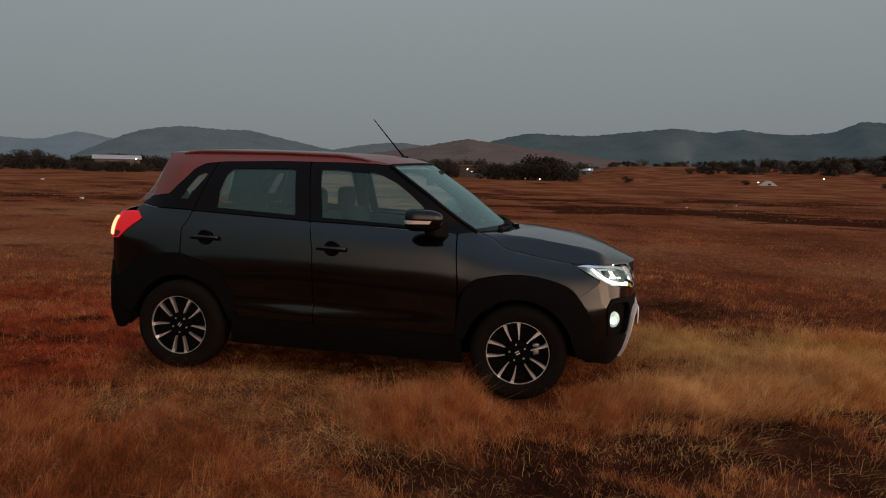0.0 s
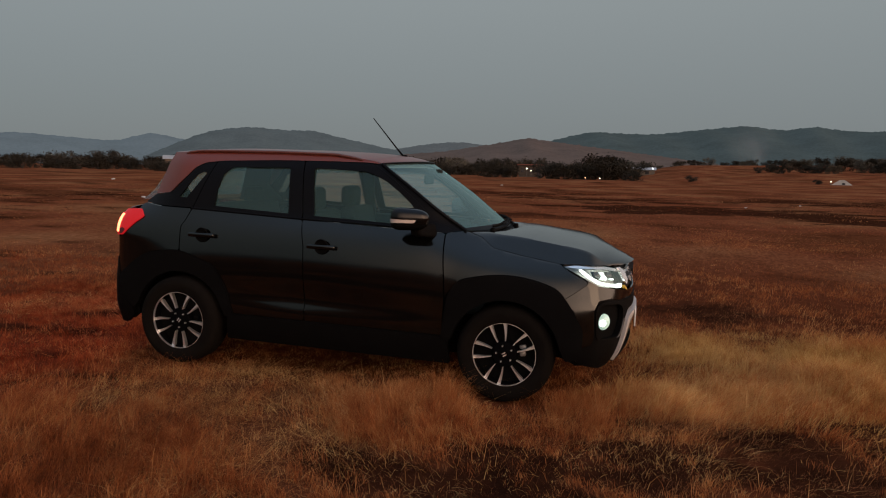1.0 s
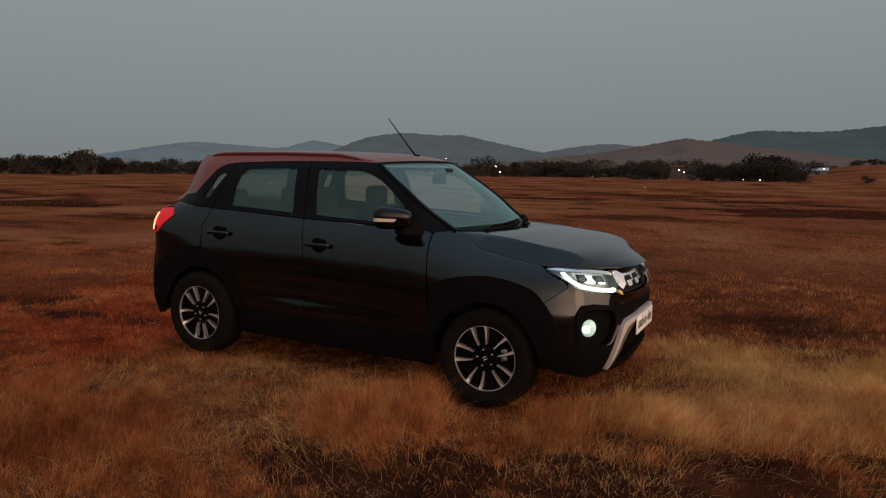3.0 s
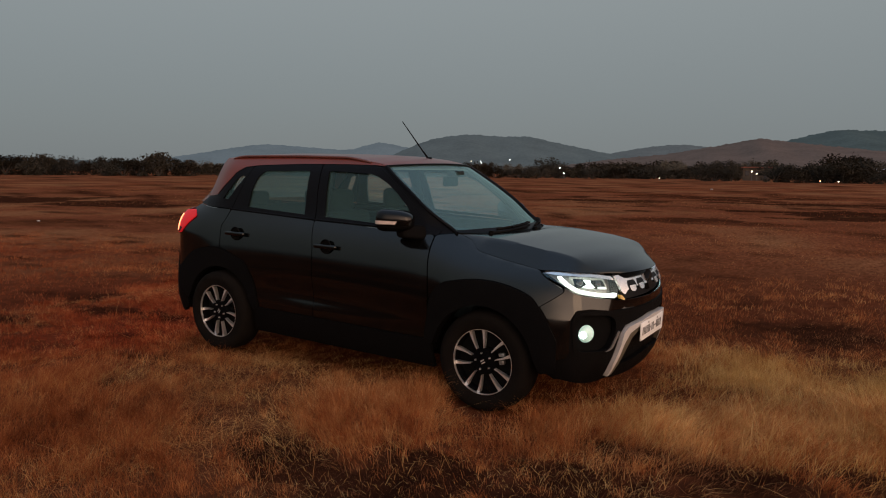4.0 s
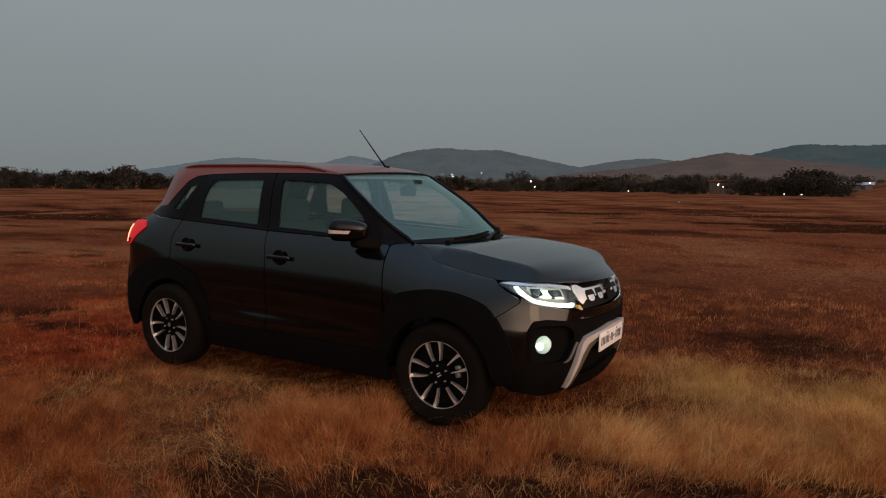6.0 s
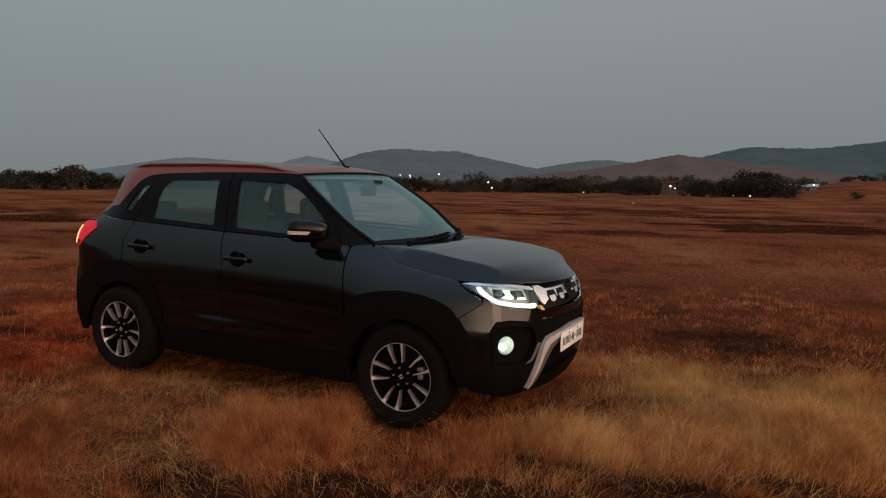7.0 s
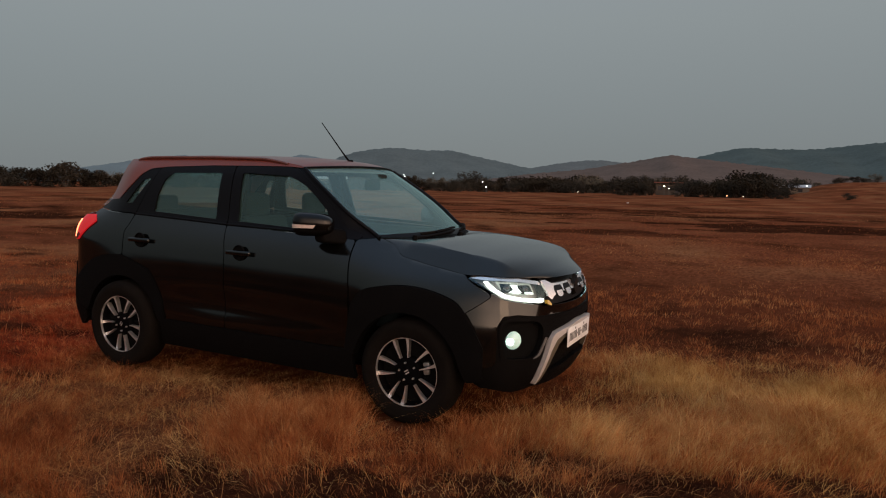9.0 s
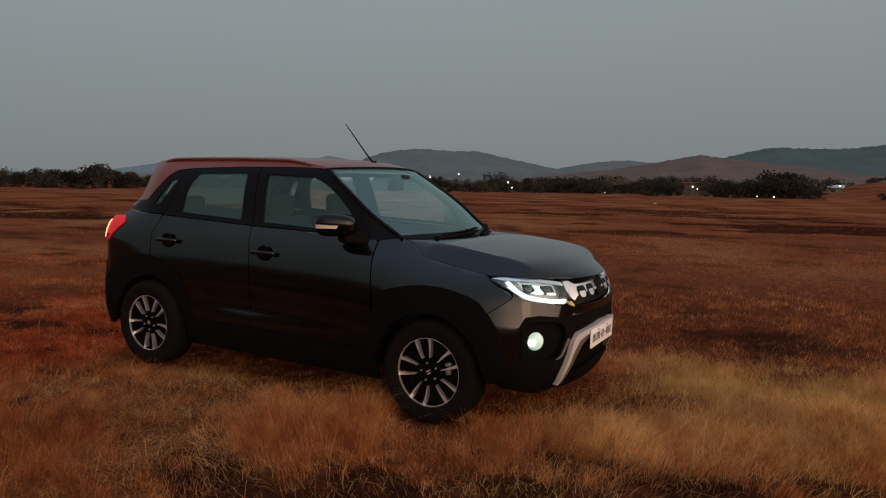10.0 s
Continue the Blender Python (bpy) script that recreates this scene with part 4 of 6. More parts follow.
    ws = bm_object("windscreen", bm, SCREEN, car, "large curved windscreen")
    ws.visible_shadow = False
    rows = across(edge, np.c_[xc, 0 * xc, zcen], 2.2)
    lower = [[Vector(p) + Vector((0.004, 0, 0.004)) for p in rows[-2 + j]] for j in range(2)]
    bm_object("cowl_band", upwards(sheet(lower)), GLOSS_BLACK, ws, "black band at the foot of the glass")
    for s in (-1, 1):
        ku = np.linspace(0, 1, 14)
        line = wall(np.interp(ku, rr, se[:, 0]), np.interp(ku, rr, se[:, 1]), 0.004) * (1, -s, 1)
        part_tube("screen_moulding", [tuple(p) for p in line], 0.013 if s < 0 else 0.019, GLOSS_BLACK, ws, "black moulding beside the glass")
    part_tube("header_seal", [tuple(Vector(p) + Vector((0.004, 0, 0.004))) for p in rows[0]], 0.007, GLOSS_BLACK, ws)
    # cowl between glass and bonnet
    bm = upwards(sheet([[Vector(p) + Vector((0, 0, 0.002)) for p in rows[-1]], [Vector(p) + Vector((0.12 - 0.115 * abs(p[1] / 0.66) ** 3, 0, -0.012 - 0.02 * abs(p[1] / 0.66) ** 3)) for p in rows[-1]]]))
    bm_object("cowl", bm, CLAD, car, "black plastic wiper cowl")
    # bonnet
    h = np.array(HOOD_LINE)
    kk = np.linspace(0, 1, 34)
    run = np.r_[0, np.cumsum(np.hypot(*np.diff(h, axis=0).T))]
    run /= run[-1]
    edge = wall(np.interp(kk, run, h[:, 0]), np.interp(kk, run, h[:, 1]), 0.002)
    xc = np.interp(kk, [0, 0.15, 0.45, 0.75, 0.9, 1], [1.12, 1.22, 1.52, 1.85, 1.975, 2.035])
    zc = np.interp(kk, [0, 0.1, 0.25, 0.5, 0.7, 0.85, 0.93, 1], [1.125, 1.137, 1.135, 1.100, 1.048, 0.990, 0.964, 0.944])
    for _ in range(3):
        zc[1:-1] = 0.25 * zc[:-2] + 0.5 * zc[1:-1] + 0.25 * zc[2:]
    rows = across(edge, np.c_[xc, 0 * xc, zc], None, 60)
    bm = sheet(rows)
    upwards(bm)
    bm_object("bonnet", bm, PAINT, car, "grey painted bonnet")


def wheel(car, x, s):
    """Tyre, rim, ten spokes in five pairs, nuts, cap, brake."""
    base = Matrix.Translation((x, s * (0.786 if x > 0 else 0.818), HUB_Z)) @ (Matrix.Rotation(math.pi, 4, "Z") if s > 0 else Matrix.Identity(4)) @ Matrix.Rotation(radians(-33 if x > 0 else -53), 4, "Y")

    def put(name, bm, material, parent, label=""):
        bmesh.ops.recalc_face_normals(bm, faces=bm.faces[:])
        bmesh.ops.transform(bm, matrix=base, verts=bm.verts)
        return bm_object(name, bm, material, parent, label)

    w = put("wheel", lathe([(0.215, 0.09), (0.20, 0.07), (0.20, -0.045), (0.212, -0.075), (0.218, -0.088)], 64), DARK_ALLOY, car, "alloy wheel with ten machined spokes")
    put("tyre", lathe([(0.212, 0.10), (0.235, 0.108), (0.275, 0.112), (0.305, 0.104), (0.322, 0.088), (0.330, 0.06), (0.332, 0.0), (0.330, -0.06), (0.322, -0.088), (0.305, -0.104), (0.290, -0.109), (0.275, -0.112), (0.262, -0.109), (0.240, -0.108), (0.222, -0.100), (0.212, -0.092)], 72), RUBBER, w, "black tyre dusted with soil")
    put("rim", lathe([(0.2150, -0.090), (0.2146, -0.095), (0.2112, -0.095), (0.2104, -0.088), (0.210, -0.080)], 72), ALLOY, w, "bright machined rim lip")
    put("dish", lathe([(0.202, -0.02), (0.10, -0.015), (0.0, -0.02)], 48), STEEL, w)
    bm = bmesh.new()
    box(bm, (0.100, -0.058, -0.030), (0.140, -0.03, 0.002), 0.008)
    box(bm, (0.105, -0.058, 0.022), (0.150, -0.03, 0.046), 0.008)
    bmesh.ops.transform(bm, matrix=Matrix.Rotation(radians(22 if x > 0 else 55), 4, "Y"), verts=bm.verts)
    put("brake_caliper", bm, BRAKE if x > 0 else STEEL, w, "brake caliper")
    put("hub", lathe([(0.0, -0.074), (0.05, -0.074), (0.078, -0.070), (0.088, -0.055), (0.09, -0.02)], 32), DARK_ALLOY, w)
    put("centre_cap", lathe([(0.0, -0.081), (0.024, -0.081), (0.028, -0.076), (0.028, -0.07)], 24), DARK_ALLOY, w)
    bm = bmesh.new()
    for z in (-0.008, 0.008):
        box(bm, (-0.014, -0.084, z - 0.004), (0.014, -0.080, z + 0.004))
    put("badge", bm, ALLOY, w)
    for i in range(5):
        a = radians(72 * i)
        for d in (-1, 1):
            # a spoke from the hub to the rim, wider and paler outwards
            a0, a1 = a + d * radians(17), a + d * radians(13.5)
            bm = bmesh.new()
            rows = []
            for k in range(6):
                q = k / 5
                r, ang, wd = 0.090 + 0.1195 * q, a0 + (a1 - a0) * q ** 1.5, 0.0024 + 0.0094 * q ** 1.3
                c, t = Vector((math.cos(ang), 0, math.sin(ang))), Vector((-math.sin(ang), 0, math.cos(ang)))
                y = -0.083 + 0.005 * q
                rows.append([c * r + t * wd + Vector((0, y + 0.03, 0)), c * r + t * wd + Vector((0, y, 0)), c * r - t * wd + Vector((0, y, 0)), c * r - t * wd + Vector((0, y + 0.03, 0))])
            vs = [[bm.verts.new(p) for p in row] for row in rows]
            for p, q2 in zip(vs, vs[1:]):
                for k in range(3):
                    bm.faces.new((p[k], p[k + 1], q2[k + 1], q2[k]))
            put("spoke", bm, ALLOY, w)
        bm = lathe([(0.0, -0.086), (0.005, -0.086), (0.0065, -0.080), (0.0065, -0.068)], 8)
        ang = radians(72 * i)
        bmesh.ops.transform(bm, matrix=Matrix.Translation((0.056 * math.cos(ang), 0, 0.056 * math.sin(ang))), verts=bm.verts)
        put("wheel_nut", bm, ALLOY, w)


def door_mirror(car, s):
    bm = bmesh.new()
    bmesh.ops.create_icosphere(bm, subdivisions=4, radius=1)
    for v in bm.verts:
        c = v.co
        f = lambda t: math.copysign(abs(t) ** 0.62, t)
        taper = 1 - 0.18 * c.x
        v.co = Vector((0.130 * f(c.x), 0.085 * f(c.y), 0.074 * f(c.z) * taper))
    bmesh.ops.transform(bm, matrix=Matrix.Translation((0.565 if s < 0 else 0.525, s * (0.93 if s < 0 else 0.865), 1.215)) @ Matrix.Rotation(radians(-18 * s), 4, "Z"), verts=bm.verts)
    bm.normal_update()
    for f in bm.faces:
        f.material_index = 1 if f.calc_center_median().z < 1.185 else 0
    strip = bmesh.new()
    for f in bm.faces:
        c = f.calc_center_median()
        if abs(c.z - 1.203) < 0.0065 and c.x < 0.615 and f.normal.y * s > 0.25:
            strip.faces.new([strip.verts.new(v.co + f.normal * 0.003) for v in f.verts])
    bmesh.ops.remove_doubles(strip, verts=strip.verts[:], dist=0.004)
    m = bm_object("door_mirror", bm, [MIRROR_PAINT, CLAD], car, "glossy dark door mirror with an indicator strip")
    bm_object("indicator", strip, BLINKER, m, "pale amber indicator strip")
    bm = bmesh.new()
    box(bm, (0.625, min(s * 0.76, s * 0.93), 1.085), (0.705, max(s * 0.76, s * 0.93), 1.185), 0.02, 3)
    for v in bm.verts:
        v.co.x -= 0.45 * (abs(v.co.y) - 0.80) + 0.2 * (v.co.z - 1.1)
        v.co.z += 0.12 * (abs(v.co.y) - 0.80)
    bm_object("mirror_arm", bm, CLAD, m)


def cabin(car):
    def seat(name, x, y, w):
        bm = bmesh.new()
        box(bm, (x - 0.28, y - w / 2, 0.50), (x + 0.24, y + w / 2, 0.66), 0.05, 3)
        base = bm_object(name, bm, CABIN, car, "dark cloth seat")
        bm = bmesh.new()
        box(bm, (-0.07, y - w / 2, 0.0), (0.07, y + w / 2, 0.62), 0.05, 3)
        bmesh.ops.transform(bm, matrix=Matrix.Translation((x - 0.30, 0, 0.60)) @ Matrix.Rotation(radians(-14), 4, "Y"), verts=bm.verts)
        bm_object("backrest", bm, CABIN, base)
        return base

    for y in (-0.37, 0.37):
        base = seat("front_seat", 0.10, y, 0.50)
        bm = bmesh.new()
        box(bm, (-0.45, y - 0.13, 1.19), (-0.345, y + 0.13, 1.375), 0.045, 4)
        bm_object("headrest", bm, CABIN, base)
        for d in (-0.06, 0.06):
            part_tube("headrest_post", [(-0.385, y + d, 1.14), (-0.395, y + d, 1.22)], 0.006, BRAKE, base)
    base = seat("rear_seat", -0.85, 0.0, 1.24)
    for y in (-0.38, 0.38):
        bm = bmesh.new()
        box(bm, (-1.40, y - 0.13, 1.16), (-1.31, y + 0.13, 1.32), 0.04, 4)
        bm_object("headrest", bm, CABIN, base)
    bm = bmesh.new()
    box(bm, (0.62, -0.70, 0.55), (1.06, 0.70, 1.075), 0.05, 3)
    bm_object("dashboard", bm, DASH, car, "dark dashboard")
    bm = bmesh.new()
    box(bm, (0.60, -0.56, 1.0), (0.85, -0.20, 1.13), 0.05, 3)
    bm_object("instrument_hood", bm, DASH, car)
    ring = [(0.185 * math.cos(a), 0.185 * math.sin(a)) for a in np.linspace(0, 2 * math.pi, 33)]
    wheel_at = Matrix.Translation((0.50, -0.37, 1.03)) @ Matrix.Rotation(radians(-25), 4, "Y")
    sw = part_tube("steering_wheel", [wheel_at @ Vector((0, a, b)) for a, b in ring], 0.014, CABIN, car, "dark steering wheel")
    bm = bmesh.new()
    box(bm, (-0.02, -0.06, -0.05), (0.03, 0.06, 0.05), 0.015)
    for a in (0, math.pi, -math.pi / 2):
        box(bm, (-0.008, 0.04 * math.cos(a) - 0.015 + 0.06 * math.cos(a) - 0.05 * abs(math.cos(a)), 0.1 * math.sin(a) - 0.015 - 0.06 * abs(math.sin(a))), (0.008, 0.1 * math.cos(a) + 0.015 + 0.05 * abs(math.cos(a)), 0.1 * math.sin(a) + 0.015 + 0.06 * abs(math.sin(a))), 0.004)
    bmesh.ops.transform(bm, matrix=wheel_at, verts=bm.verts)
    bm_object("hub", bm, CABIN, sw)
    bm = bmesh.new()
    box(bm, (0.40, -0.10, 1.425), (0.435, 0.10, 1.505), 0.02, 3)
    rv = bm_object("rear_view_mirror", bm, CABIN, car, "dark inside mirror")
    part_tube("stalk", [(0.42, 0, 1.50), (0.43, 0, 1.548)], 0.01, CABIN, rv)
    bm = bmesh.new()
    box(bm, (0.415, -0.045, 1.50), (0.52, 0.045, 1.548), 0.012, 2)
    bm_object("sensor_box", bm, CABIN, rv)
    for s in (-1, 1):
        # inside of the pillars and doors
        bm = bmesh.new()
        box(bm, (-0.38, s * 0.69 - 0.02, 1.10), (-0.28, s * 0.69 + 0.02, 1.54), 0.015)
        for v in bm.verts:
            v.co.y -= s * 0.28 * max(0, v.co.z - 1.15)
        bm_object("b_pillar_trim", bm, CABIN, car)
        bm = bmesh.new()
        box(bm, (-1.25, s * 0.735 - 0.03, 0.45), (0.62, s * 0.735 + 0.03, 1.12), 0.03)
        bm_object("door_lining", bm, CABIN, car)
        bm = bmesh.new()
        vs = [bm.verts.new(p) for p in [(-1.62, s * 0.60, 1.18), (-1.20, s * 0.70, 1.18), (-1.28, s * 0.70, 1.26), (-1.36, s * 0.66, 1.34), (-1.30, s * 0.62, 1.48), (-1.12, s * 0.60, 1.56), (-1.50, s * 0.55, 1.57)]]
        vt = [bm.verts.new(v.co - Vector((0, s * 0.03, 0))) for v in vs]
        bm.faces.new(vs)
        bm.faces.new(vt[::-1])
        for k in range(len(vs)):
            bm.faces.new((vs[k], vs[(k + 1) % len(vs)], vt[(k + 1) % len(vs)], vt[k]))
        bmesh.ops.recalc_face_normals(bm, faces=bm.faces[:])
        bm_object("c_pillar_trim", bm, CABIN, car)


def build_car():
    car = tagged(new("suv_car"), "dark grey compact SUV with copper roof, lamps lit, parked on grass", "car")
    body_shell(car)
    for s in (-1, 1):
        side_panels(car, s)
        handle(car, s, -1.06, 0.998)
        handle(car, s, -0.10, 0.975)
        wheel(car, HUB_F, s)
        wheel(car, HUB_R, s)
        door_mirror(car, s)
    front_end(car)
    cabin(car)
    # aerial
    bm = lathe([(0.0, -0.03), (0.012, -0.028), (0.022, -0.006), (0.028, 0.012)], 16)
    bmesh.ops.transform(bm, matrix=Matrix.Translation((0.209, 0.015, 1.622)) @ Matrix.Rotation(radians(-90), 4, "X") , verts=bm.verts)
    foot = bm_object("aerial", bm, CLAD, car, "thin black whip aerial on a rubber foot")
    part_tube("rod", [(0.205, 0.015, 1.625), (0.13, 0.015, 1.705), (-0.075, 0.018, 1.936)], [0.009, 0.006, 0.0035], CLAD, foot)
    # wipers
    for y0, y1 in ((-0.45, 0.12), (0.10, 0.58)):
        pts = []
        for k in np.linspace(0, 1, 8):
            y = y0 + (y1 - y0) * k
            pts.append((1.085 - 0.16 * (y / 0.62) ** 2 + 0.03 - 0.05 * k, y, 1.128 + 0.03 * k))
        arm = part_tube("wiper", pts, [0.016, 0.014] + [0.010] * 6, CLAD, car, "black wiper")
        part_tube("blade", [(x - 0.035, y + 0.05, z + 0.016) for x, y, z in pts[1:]], 0.009, RUBBER, arm)
        part_tube("spoiler_fin", [(x - 0.015, y + 0.04, z + 0.018) for x, y, z in pts[3:]], 0.006, CLAD, arm)
        x, y, z = pts[0]
        part_tube("pivot_cap", [(x + 0.01, y, z - 0.03), (x + 0.01, y, z + 0.022)], [0.022, 0.016], CLAD, arm)
    car.matrix_world = CAR_POSE
    return car


build_car()


# ---- distance: hills, trees, houses, lamps ----
def spot(az, r, z=None):
    """A place by its bearing (degrees right of the field's axis) and distance from a fixed spot beside the car."""
    x, y = EYE_SPOT[0] + r * math.sin(radians(az)), EYE_SPOT[1] + r * math.cos(radians(az))
    return Vector((x, y, float(ground_z(np.array(x), np.array(y))) if z is None else z))


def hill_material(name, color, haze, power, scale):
    # the evening haze is put in as a faint glow of the slopes
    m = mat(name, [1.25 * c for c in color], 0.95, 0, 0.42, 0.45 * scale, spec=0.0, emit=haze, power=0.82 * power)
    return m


def hills(name, crest, dist, depth, material, seed, rough=1.0, label=""):
    """A ridge: crest is (bearing, elevation in degrees), smoothed, with a wooded skyline."""
    rng = np.random.default_rng(seed)
    az = np.arange(crest[0][0], crest[-1][0], 0.06 if crest[-1][0] - crest[0][0] < 90 else 0.4)
    c = catmull([(a, e) for a, e in crest], 16)
    el = np.interp(az, c[:, 0], c[:, 1])
    top = dist * np.tan(np.radians(el)) + 1.5
    bumps = np.clip(rng.normal(0, 0.45, len(az)), -0.25, 1.1)
    wave = sum(a * np.sin(az * f + rng.uniform(0, 6)) for a, f in ((0.9, 5), (0.7, 11), (0.5, 23)))
    smooth_top = np.maximum(top, 0.2)
    top = np.maximum(top + rough * dist / 1000 * (wave + bumps * 0.5), 0.2)
    ks = np.array([0, 0.08, 0.16, 0.25, 0.35, 0.45, 0.55, 0.65, 0.75, 0.83, 0.9, 0.95, 1.0, 1.2, 1.6])
    hs = np.interp(ks, [0, 0.15, 0.35, 0.55, 0.75, 0.9, 1.0, 1.2, 1.6], [0, 0.10, 0.30, 0.55, 0.80, 0.95, 1.0, 0.8, 0.0])
    rows = []
    for k, h in zip(ks, hs):
        r = dist - depth + depth * k
        gul = 1 + 0.06 * np.sin(az * 1.7 + 9 * k + seed) * np.sin(np.pi * min(k, 1))
        z = smooth_top * h * gul - (2.0 if h == 0 else 0)
        if 0 < k < 1:
            z = z + 0.05 * smooth_top * np.sin(np.pi * k) * (lumps(az * 0.42 + 0.3 * k, 0 * az + k * 3, 1.0, seed) - 0.5)
        if k == 1.0:
            z = top
        rows.append([(EYE_SPOT[0] + r * math.sin(radians(a)), EYE_SPOT[1] + r * math.cos(radians(a)), zz) for a, zz in zip(az, z)])
    bm = upwards(sheet(rows))
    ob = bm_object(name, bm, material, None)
    return tagged(ob, label, "hills", kind="structure")


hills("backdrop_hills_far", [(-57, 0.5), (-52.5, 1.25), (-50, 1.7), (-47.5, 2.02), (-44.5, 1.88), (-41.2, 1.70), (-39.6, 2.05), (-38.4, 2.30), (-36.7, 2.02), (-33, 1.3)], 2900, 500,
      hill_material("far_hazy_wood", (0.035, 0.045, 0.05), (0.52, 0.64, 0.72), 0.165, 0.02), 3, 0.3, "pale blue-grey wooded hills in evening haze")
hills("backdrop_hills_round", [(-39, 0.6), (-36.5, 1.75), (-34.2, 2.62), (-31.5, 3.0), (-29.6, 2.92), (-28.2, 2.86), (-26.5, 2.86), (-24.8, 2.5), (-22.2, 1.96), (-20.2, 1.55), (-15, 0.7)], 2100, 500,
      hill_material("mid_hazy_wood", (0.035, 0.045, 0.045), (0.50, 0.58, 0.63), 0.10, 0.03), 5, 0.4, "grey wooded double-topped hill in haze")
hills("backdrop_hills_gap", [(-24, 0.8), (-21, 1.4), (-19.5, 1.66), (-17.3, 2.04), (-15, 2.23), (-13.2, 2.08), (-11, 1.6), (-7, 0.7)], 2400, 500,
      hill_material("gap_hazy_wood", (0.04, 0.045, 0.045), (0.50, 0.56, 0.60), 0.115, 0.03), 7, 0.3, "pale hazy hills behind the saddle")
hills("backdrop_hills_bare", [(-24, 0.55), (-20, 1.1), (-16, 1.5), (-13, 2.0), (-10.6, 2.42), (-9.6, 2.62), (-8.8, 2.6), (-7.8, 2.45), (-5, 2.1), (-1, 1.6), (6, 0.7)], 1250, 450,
      hill_material("bare_brown_hazy_slope", (0.06, 0.042, 0.034), (0.60, 0.53, 0.52), 0.062, 0.05), 11, 0.5, "bare brown hillside with a few trees")
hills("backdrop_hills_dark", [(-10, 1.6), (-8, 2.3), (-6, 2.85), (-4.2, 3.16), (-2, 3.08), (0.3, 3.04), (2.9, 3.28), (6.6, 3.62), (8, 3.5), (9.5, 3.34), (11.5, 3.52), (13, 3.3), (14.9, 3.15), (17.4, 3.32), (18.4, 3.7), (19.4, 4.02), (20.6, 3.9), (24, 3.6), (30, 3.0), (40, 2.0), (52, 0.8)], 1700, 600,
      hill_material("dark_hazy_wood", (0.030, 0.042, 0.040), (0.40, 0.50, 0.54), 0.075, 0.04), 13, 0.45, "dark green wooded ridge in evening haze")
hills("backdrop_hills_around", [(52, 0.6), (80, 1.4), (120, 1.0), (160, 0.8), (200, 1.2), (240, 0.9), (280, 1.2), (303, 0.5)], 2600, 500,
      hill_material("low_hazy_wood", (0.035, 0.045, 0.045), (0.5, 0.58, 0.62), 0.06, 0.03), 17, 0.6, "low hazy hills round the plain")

BARK = mat("dark_bark", (0.05, 0.04, 0.03), 0.9, 0, 0.3, 4)
LEAF = mat("dark_dry_leaves", (0.034, 0.030, 0.023), 0.9, 0, 0.35, 0.4, island=0.2, spec=0.0)
# brown leaves of farther trees, lightened to put haze into their colour
LEAF_HAZED = mat("haze_lightened_leaves", (0.085, 0.077, 0.060), 0.9, 0, 0.35, 0.4, island=0.2, spec=0.0)


def tree(name, seed, height, spread, leaf, bushy=0.0):
    """A tapered trunk with limbs under a ragged crown of many leaf clumps."""
    rng = random.Random(seed)
    root = new(name)
    bm = bmesh.new()
    trunk_h = height * (0.42 - 0.25 * bushy)
    ends = []

    def limb(a, b, r0, r1):
        t = tube([a, a.lerp(b, 0.5) + Vector((rng.uniform(-1, 1), rng.uniform(-1, 1), 0)) * 0.06 * (b - a).length, b], [r0, (r0 + r1) / 2, r1], 6)
        me = bpy.data.meshes.new("t")
        t.to_mesh(me)
        t.free()
        bm.from_mesh(me)
        bpy.data.meshes.remove(me)

    top = Vector((rng.uniform(-0.2, 0.2), rng.uniform(-0.2, 0.2), trunk_h))
    limb(Vector((0, 0, -0.3)), top, 0.045 * height, 0.03 * height)
    for k in range(7):
        a = k * 0.9 + rng.uniform(-0.3, 0.3)
        e = top + Vector((math.cos(a) * spread * rng.uniform(0.3, 0.75), math.sin(a) * spread * rng.uniform(0.3, 0.75), (height - trunk_h) * rng.uniform(0.3, 0.8)))
        limb(top.lerp(Vector((0, 0, 0)), rng.uniform(0, 0.3)), e, 0.02 * height, 0.006 * height)
        ends.append(e)
    bm_object("trunk", bm, BARK, root)
    verts, faces = [], []
    clumps = [(e, rng.uniform(0.28, 0.5) * spread) for e in ends]
    for _ in range(13):
        a, q = rng.uniform(0, 6.3), math.sqrt(rng.random())
        clumps.append((Vector((math.cos(a) * q * spread * 0.85, math.sin(a) * q * spread * 0.85, rng.uniform(0.42 - 0.38 * bushy, 0.9) * height)), rng.uniform(0.2, 0.42) * spread))
    for c, rad in clumps:
        for _ in range(75):
            d = Vector((rng.gauss(0, 1), rng.gauss(0, 1), rng.gauss(0, 0.75)))
            d = d.normalized() * rad * (rng.random() ** 0.4)
            p = c + d
            if p.z < 0.05 * height:
                continue
            u = Vector((rng.gauss(0, 1), rng.gauss(0, 1), rng.gauss(0, 1))).normalized()
            v = u.orthogonal().normalized()
            s = rng.uniform(0.035, 0.085) * spread
            n = len(verts)
            verts += [p - u * s, p + v * s * 0.6, p + u * s, p - v * s * 0.6]
            faces.append((n, n + 1, n + 2, n + 3))
    crown = mesh_object("crown", verts, faces, leaf, False)
    crown.parent = root
    return root


